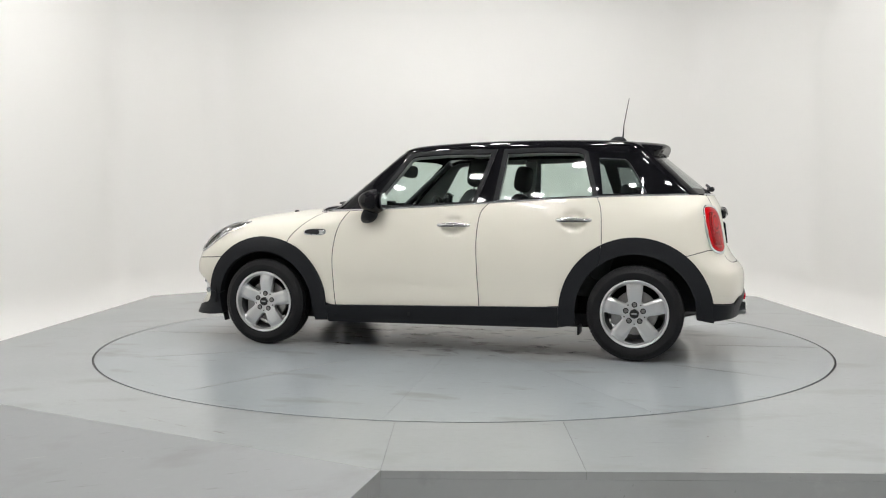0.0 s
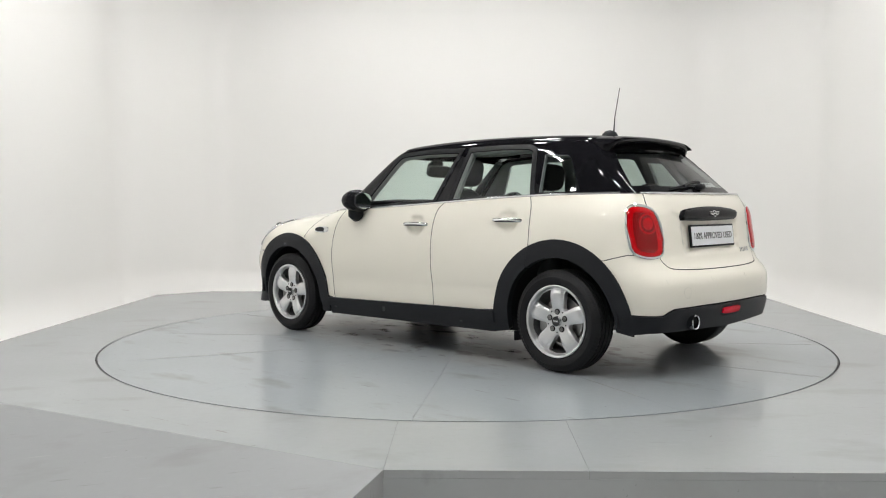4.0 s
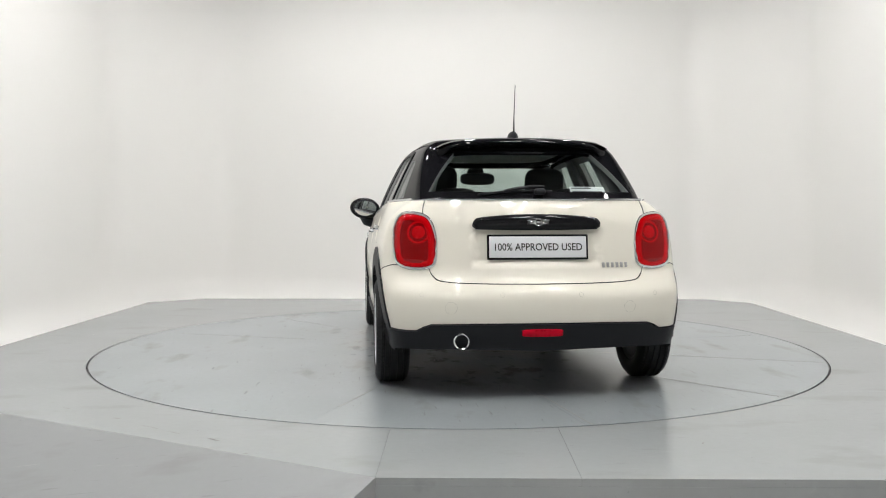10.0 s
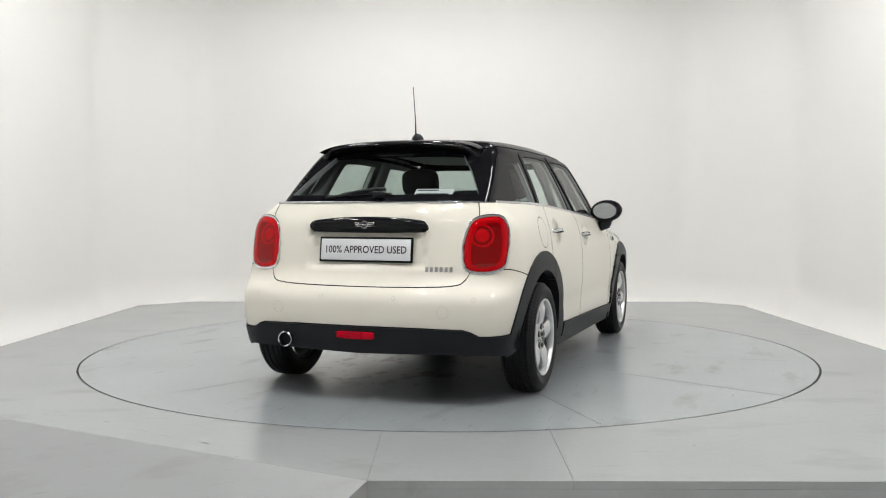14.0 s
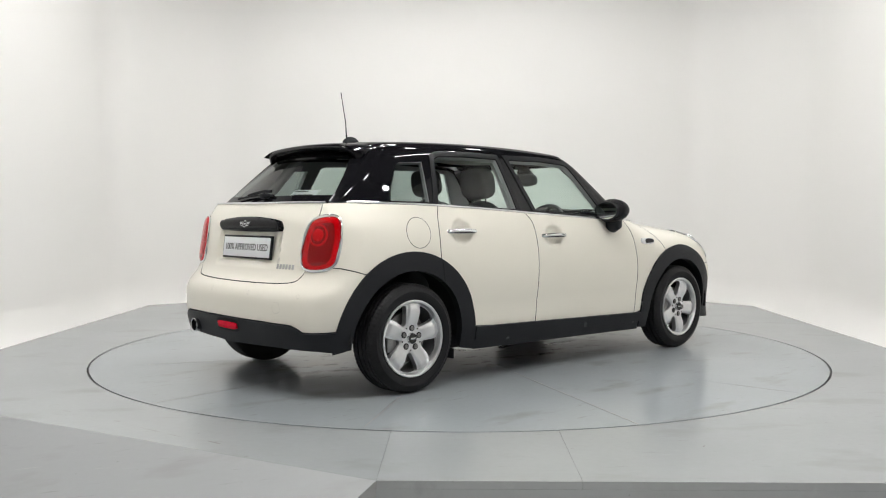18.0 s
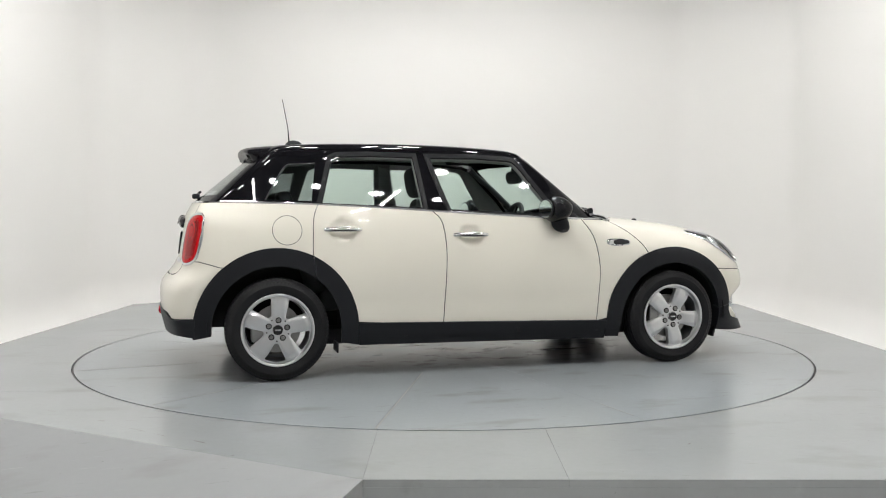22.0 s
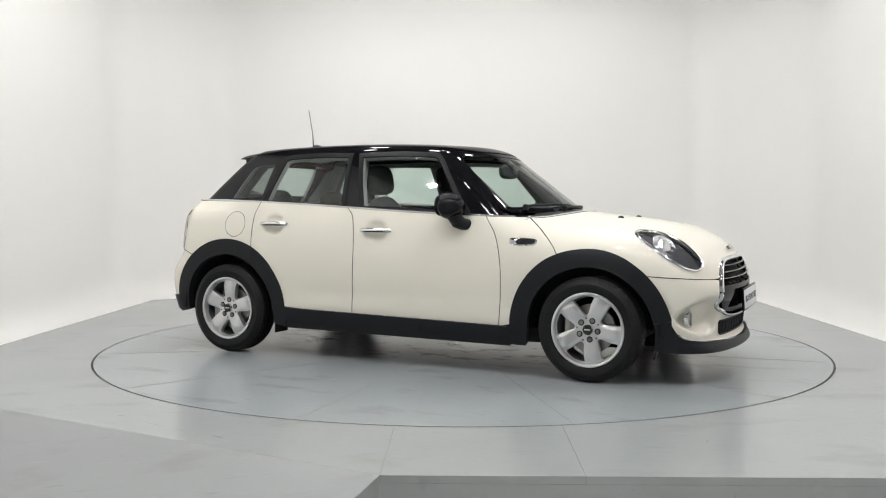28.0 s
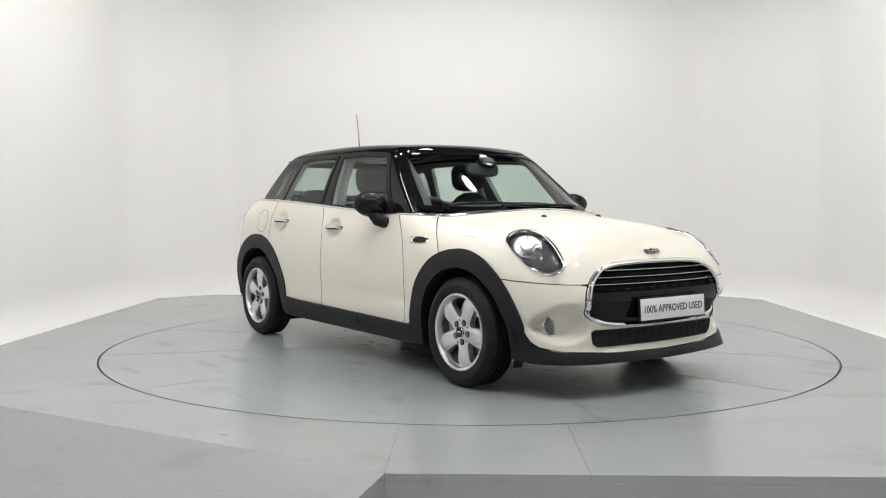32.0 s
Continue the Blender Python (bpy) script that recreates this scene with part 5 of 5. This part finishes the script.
PIPE = part("tailpipe", bm, CHROME, CAR, "chrome tailpipe end")
bm = bmesh.new()
spin(bm, [(0.0345, -0.05), (0.0345, -0.045)], 24, m)
part("pipe_inside", bm, DARK, PIPE)
# fuel flap on the right, side vents on both
fl = arc(-1.224, 0.882, 0.085, 0, 360, 49)[:-1]
panel("fuel_flap_joint", Side, [inset(fl, -0.0018), inset(fl, 0.0012)], DARK, CAR, off=0.0007, thick=0, gap=0, step=0.03, side=-1)
FLAP = panel("fuel_flap", Side, [inset(fl, 0.0015)], PAINT, CAR, off=0.001, thick=0.002, gap=0, step=0.025, side=-1, label="round cream fuel flap")


def side_vent(s):
    out = smooth_loop([(0.805, 0.797), (0.82, 0.815), (0.90, 0.816), (0.965, 0.808), (0.975, 0.79), (0.955, 0.776), (0.88, 0.772), (0.82, 0.778)], 4)
    vent = panel("side_vent", Side, [out], CHROME, CAR, off=0.001, thick=0.004, gap=0, step=0.01, side=s, label="side vent in a chrome frame", crown=(0.006, 0.012))
    core = smooth_loop([(0.850, 0.794), (0.858, 0.806), (0.90, 0.809), (0.955, 0.803), (0.964, 0.791), (0.95, 0.782), (0.89, 0.779), (0.857, 0.783)], 4)
    panel("vent_insert", Side, [core], DARK, vent, off=0.0085, thick=0.004, gap=0, step=0.012, side=s, label="black vent insert")


both(side_vent)


# mirrors
def mirror(s):
    bm = bmesh.new()
    bmesh.ops.create_uvsphere(bm, u_segments=32, v_segments=18, radius=1)
    for v in bm.verts:
        x, y, z = v.co
        k = 1.0 if x > 0 else 0.42                      # blunt towards the glass
        v.co = (0.420 + 0.118 * x * k, (0.866 + 0.113 * y + 0.010 * x) * s, 1.006 + 0.080 * z + 0.006 * y)
    head = part("door_mirror", bm, GLOSS_BLACK, CAR, "gloss black door mirror")
    bm = bmesh.new()
    m = facing((0.370, 0.864 * s, 1.006), (0.10, -1, 0), (0, 0, 1))
    spin(bm, [(1.0, -0.004), (1.0, 0.002), (0.95, 0.004)], 36)
    bmesh.ops.transform(bm, matrix=m @ Matrix.Diagonal((0.092, 0.062, 1, 1)), verts=bm.verts)
    part("mirror_rim", bm, PLASTIC, head)
    bm = bmesh.new()
    spin(bm, [(0.90, 0.004), (0.90, 0.0052)], 36)
    bmesh.ops.transform(bm, matrix=m @ Matrix.Diagonal((0.092, 0.062, 1, 1)), verts=bm.verts)
    part("mirror_glass", bm, MIRROR, head, "mirror glass")
    bm = bmesh.new()
    tube(bm, [(0.455, 0.86 * s, 0.955), (0.48, 0.84 * s, 0.908), (0.505, 0.80 * s, 0.890), (0.53, 0.755 * s, 0.905)], [0.055, 0.056, 0.05, 0.045], n=16, flat=0.75)
    part("mirror_foot", bm, PLASTIC, head, "black mirror foot")


MIRROR = material("mirror_glass", (0.85, 0.88, 0.88), rough=0.01, metal=1.0)
both(mirror)

# roof spoiler: carries the roof line on past the rear window
def spoiler():
    bm = bmesh.new()
    ny, half, rows = 41, 0.492, []
    roof_z = float(on(Top, [(-1.27, 0.0)], cabin)[0, 2])
    for j in range(ny):
        e = -1 + 2 * j / (ny - 1)
        y, e = half * e, abs(e)
        tip = -1.456 + 0.026 * e**2 + 0.055 * e**10
        z0 = roof_z + 0.005 - 0.025 * e**2 - 0.030 * e**8
        fin = 0.034 * float(step_in(-e, -0.90, 0.14)) * (1 - 0.5 * e**20)
        xr = min(-1.34, float(on(Rear, [(y, z0 - 0.062)], cabin)[0, 0]))
        sec = [(-1.26, z0 + 0.001), (-1.32, z0 - 0.003), (-1.38, z0 - 0.009), (-1.425, z0 - 0.016), (tip + 0.012, z0 - 0.022), (tip + 0.003, z0 - 0.028), (tip, z0 - 0.036), (tip + 0.004, z0 - 0.044 - 0.4 * fin), (tip + 0.014, z0 - 0.052 - fin), (tip + 0.045, z0 - 0.060 - fin), (min(xr, tip + 0.07), z0 - 0.072 - 0.6 * fin), (-1.30, z0 - 0.05)]
        rows.append([bm.verts.new((x, y, z)) for x, z in sec])
    for a, b in zip(rows, rows[1:]):
        for i in range(len(a)):
            k = (i + 1) % len(a)
            bm.faces.new((a[i], a[k], b[k], b[i]))
    bm.faces.new(rows[0][::-1])
    bm.faces.new(rows[-1])
    ob = part("roof_spoiler", bm, GLOSS_BLACK, CAR, "gloss black roof spoiler")
    bm = bmesh.new()
    box(bm, (0.012, 0.22, 0.012), (-1.425, 0, 1.318), bevel=0.004)
    part("brake_light", bm, GLOSS_BLACK, ob, "third brake light")


spoiler()

# aerial
bm = bmesh.new()
prof = [(1.0, 0.0), (0.96, 0.35), (0.8, 0.65), (0.5, 0.9), (0.18, 1.0)]
spin(bm, prof, 28)
bmesh.ops.transform(bm, matrix=Matrix.Translation((-1.095, 0, 1.418)) @ Matrix.Diagonal((0.062, 0.033, 0.050, 1)), verts=bm.verts)
AERIAL = part("aerial", bm, PLASTIC, CAR, "black roof aerial with thin rod")
bm = bmesh.new()
tube(bm, [(-1.125, 0, 1.44), (-1.129, 0, 1.49), (-1.133, 0, 1.55), (-1.168, 0, 1.738)], [0.006, 0.0045, 0.003, 0.0022], n=8)
part("aerial_rod", bm, PLASTIC, AERIAL)


# wipers and washer jets
def blade(pts, parent, skin, proj, name, lift=0.02, r=0.007):
    out = []
    for u, v in pts:
        c, n = at_skin(proj, u, v, lift, skin)
        out.append(c)
    bm = bmesh.new()
    tube(bm, out, r, n=8)
    return part(name, bm, PLASTIC, parent, "black wiper")


w1 = blade([(0.16, 1.075), (0.10, 1.088), (0.0, 1.10), (-0.06, 1.098)], CAR, cabin, Rear, "rear_wiper", 0.024, 0.009)
bw = blade([(0.30, 1.066), (0.16, 1.082), (0.0, 1.088), (-0.10, 1.083)], w1, cabin, Rear, "wiper_blade", 0.012, 0.006)
c, n = at_skin(Rear, -0.03, 1.075, 0.02, cabin)
bm = bmesh.new()
box(bm, (0.05, 0.06, 0.034), c, bevel=0.014, segments=3)
part("wiper_motor_cover", bm, PLASTIC, w1, "black wiper pivot cover")
for pts in ([(0.50, 0.985), (0.25, 0.992), (-0.05, 0.990), (-0.22, 0.985)], [(-0.05, 0.998), (-0.25, 1.005), (-0.45, 1.0), (-0.56, 0.992)]):
    wp = blade(pts, CAR, cabin, Front, "front_wiper", 0.012, 0.008)
    c, n = at_skin(Front, pts[-1][0], pts[-1][1] - 0.01, 0.02, cabin)
    bm = bmesh.new()
    spin(bm, [(0.018, -0.02), (0.018, 0.012), (0.012, 0.018)], 16, Matrix.Translation(c))
    part("wiper_pivot", bm, PLASTIC, wp)
for y in (0.225, -0.225):
    c, n = at_skin(Top, 1.31, y, 0.0)
    bm = bmesh.new()
    spin(bm, [(1, -0.2), (0.95, 0.4), (0.6, 0.85), (0.2, 1.0)], 16, Matrix.Translation(c) @ Matrix.Diagonal((0.020, 0.014, 0.013, 1)))
    part("washer_jet", bm, PLASTIC, CAR, "small black washer jet")
# sticker inside the rear window
stick = panel("window_sticker", Rear, [np.array([(-0.215, 1.075), (-0.42, 1.075), (-0.42, 1.126), (-0.215, 1.126)])], PLATE_WHITE, CAR, skin=cabin, off=-0.008, thick=0.0, gap=0, step=0.04, label="white sticker with grey bars")
for z, a, b in ((1.117, -0.225, -0.34), (1.097, -0.225, -0.40), (1.085, -0.225, -0.36)):
    panel("sticker_bar", Rear, [np.array([(a, z - 0.003), (b, z - 0.003), (b, z + 0.003), (a, z + 0.003)])], TRIM, stick, skin=cabin, off=-0.0065, thick=0, gap=0, step=0.03)


# ---- inside the car ----
def cushion(bm, size, at, lean=0.0, bevel=0.05, about="Y"):
    box(bm, size, at, Matrix.Rotation(radians(lean), 4, about), bevel=bevel, segments=4)


def pad(bm, size, at, lean):
    """A round-cornered stuffed pad."""
    r = bmesh.ops.create_uvsphere(bm, u_segments=24, v_segments=14, radius=1)
    for v in r["verts"]:
        c = [math.copysign(abs(q)**0.6, q) for q in v.co]
        v.co = Vector(c) * 0.5
    m = Matrix.Translation(at) @ Matrix.Rotation(radians(lean), 4, "Y") @ Matrix.Diagonal((*size, 1))
    bmesh.ops.transform(bm, matrix=m, verts=r["verts"])


def seat(y, x=-0.20, hz=1.2):
    bm = bmesh.new()
    cushion(bm, (0.50, 0.48, 0.16), (x + 0.18, y, 0.46), -6, 0.06)
    thing = part("front_seat", bm, FABRIC, CAR, "black cloth front seat")
    bm = bmesh.new()
    pad(bm, (0.17, 0.50, 0.70), (x - 0.165, y, hz - 0.45), -16)
    for v in bm.verts:
        t = max(0.0, v.co.z - hz + 0.45) / 0.34
        v.co.y = y + (v.co.y - y) * (1 - 0.42 * t * t)
    part("backrest", bm, FABRIC, thing)
    bm = bmesh.new()
    pad(bm, (0.12, 0.27, 0.20), (x - 0.275, y, hz), -10)
    part("headrest", bm, FABRIC, thing)
    for dy in (0.06, -0.06):
        ribbon("headrest_post", [(x - 0.245, y + dy, hz - 0.16), (x - 0.262, y + dy, hz - 0.06)], CHROME, thing, 0.006, 0.006)


seat(0.36, 0.115, 1.205)
seat(-0.36, -0.065, 1.18)
bm = bmesh.new()
cushion(bm, (0.46, 1.20, 0.16), (-0.78, 0, 0.47), -6, 0.06)
BENCH = part("rear_bench", bm, FABRIC, CAR, "black cloth rear bench")
for y in (0.36, -0.36):
    bm = bmesh.new()
    cushion(bm, (0.12, 0.60, 0.50), (-1.09, y * 0.95, 0.73), -18, 0.055)
    part("backrest", bm, FABRIC, BENCH)
for y, w in ((0.36, 0.27), (-0.36, 0.27)):
    bm = bmesh.new()
    pad(bm, (0.10, w, 0.15), (-1.195, y, 1.045), -12)
    part("headrest", bm, FABRIC, BENCH)
# dashboard, wheel on the right
bm = bmesh.new()
cushion(bm, (0.42, 1.36, 0.26), (0.66, 0, 0.80), 0, 0.09)
DASHB = part("dashboard", bm, DASH, CAR, "dark moulded dashboard")
bm = bmesh.new()
cushion(bm, (0.16, 0.30, 0.10), (0.44, -0.36, 0.915), 12, 0.045)
part("instrument_hood", bm, DASH, DASHB)
m = Matrix.Translation((0.30, -0.36, 0.875)) @ Matrix.Rotation(radians(-66), 4, "Y")
bm = bmesh.new()
tube(bm, [m @ Vector((0.18 * math.cos(a), 0.18 * math.sin(a), 0)) for a in np.linspace(0, 2 * math.pi, 37)[:-1]], 0.017, n=10, closed=True)
SWHEEL = part("steering_wheel", bm, DASH, CAR, "black steering wheel")
bm = bmesh.new()
spin(bm, [(0.055, -0.03), (0.065, 0.0), (0.05, 0.02)], 24, m)
part("hub", bm, DASH, SWHEEL)
for a in (0, 120, 240):
    v = m @ Vector((0.17 * math.cos(radians(a)), 0.17 * math.sin(radians(a)), 0))
    bm = bmesh.new()
    tube(bm, [m @ Vector((0, 0, 0)), v], 0.017, n=8, flat=0.6)
    part("wheel_spoke", bm, TRIM, SWHEEL)
# rear-view mirror
bm = bmesh.new()
pad(bm, (0.055, 0.27, 0.095), (0.47, -0.01, 1.235), -8)
RVM = part("interior_mirror", bm, DASH, CAR, "black interior mirror")
ribbon("mirror_stem", [(0.49, 0, 1.25), (0.50, 0, 1.30)], DASH, RVM, 0.018, 0.018)
bm = bmesh.new()
pad(bm, (0.09, 0.13, 0.05), (0.505, 0.0, 1.285), 36)
part("sensor_housing", bm, TRIM, RVM, "dark sensor housing at the windscreen")
# headliner and parcel shelf
hl_loop = np.vstack([edge * (0.94, 0.86) - (0.02, 0), rev(edge[1:-1] * (0.94, 0.86) - (0.02, 0)) * (1, -1)])
panel("headliner", Top, [hl_loop], GREY_LINER, CAR, skin=cabin, off=-0.030, thick=0, gap=0, step=0.08, label="grey cloth headliner")
bm = bmesh.new()
box(bm, (0.36, 1.10, 0.02), (-1.44, 0, 0.985), bevel=0.008)
part("parcel_shelf", bm, FABRIC, CAR, "black parcel shelf")


# inner pillars in grey
def inner_pillars(s):
    for pts, w in (([(0.72, 0.66, 0.98), (0.50, 0.60, 1.16), (0.30, 0.555, 1.31)], 0.03), ([(-0.30, 0.70, 0.96), (-0.345, 0.64, 1.16), (-0.365, 0.56, 1.33)], 0.045), ([(-1.42, 0.60, 1.02), (-1.30, 0.55, 1.18), (-1.18, 0.50, 1.34)], 0.05)):
        bm = bmesh.new()
        tube(bm, [(a, (b - 0.03) * s, c) for a, b, c in pts], w, n=10, flat=0.6)
        part("pillar_trim", bm, DASH if w < 0.04 else LINING, CAR, "grey inner pillar trim")


both(inner_pillars)


# flaps before the wheels and bits under the car
for s in (1, -1):
    for x, y, z in ((-0.925, 0.70, 0.175), (1.648, 0.715, 0.182)):
        bm = bmesh.new()
        box(bm, (0.012, 0.14 if x < 0 else 0.06, 0.06 if x < 0 else 0.075), (x, y * s, z), Matrix.Rotation(radians(0 if x < 0 else 14), 4, "Y"), bevel=0.004)
        part("mud_flap", bm, PLASTIC, CAR, "small black flap at the wheel")
bm = bmesh.new()
tube(bm, [(-1.74, 0.42, 0.318), (-1.5, 0.40, 0.25), (-0.9, 0.1, 0.2), (0.8, 0.05, 0.19)], 0.03, n=10)
part("exhaust_pipe", bm, STEEL, CAR)
bm = bmesh.new()
tube(bm, [(-HUB_X, 0.66, 0.30), (-HUB_X, 0.3, 0.26), (-HUB_X, -0.3, 0.26), (-HUB_X, -0.66, 0.30)], 0.035, n=10)
part("rear_axle", bm, DARK, CAR)


def motions():
    """Car and turntable turn together, clockwise from above, at an even pace."""
    rows_car, rows_disc = [], []
    for i in range(33):
        a = 164.604 - 6.7702 * i
        c, s = math.cos(radians(a)), math.sin(radians(a))
        ox, oy = -0.0083, -0.2105
        rows_car.append((i, pose(ox * c - oy * s, ox * s + oy * c, 0.001, 0, 0, a)))
        rows_disc.append((i, pose(0, 0, 0, 0, 0, a)))
    walk(CAR, rows_car)
    walk(TURNTABLE, rows_disc)


motions()
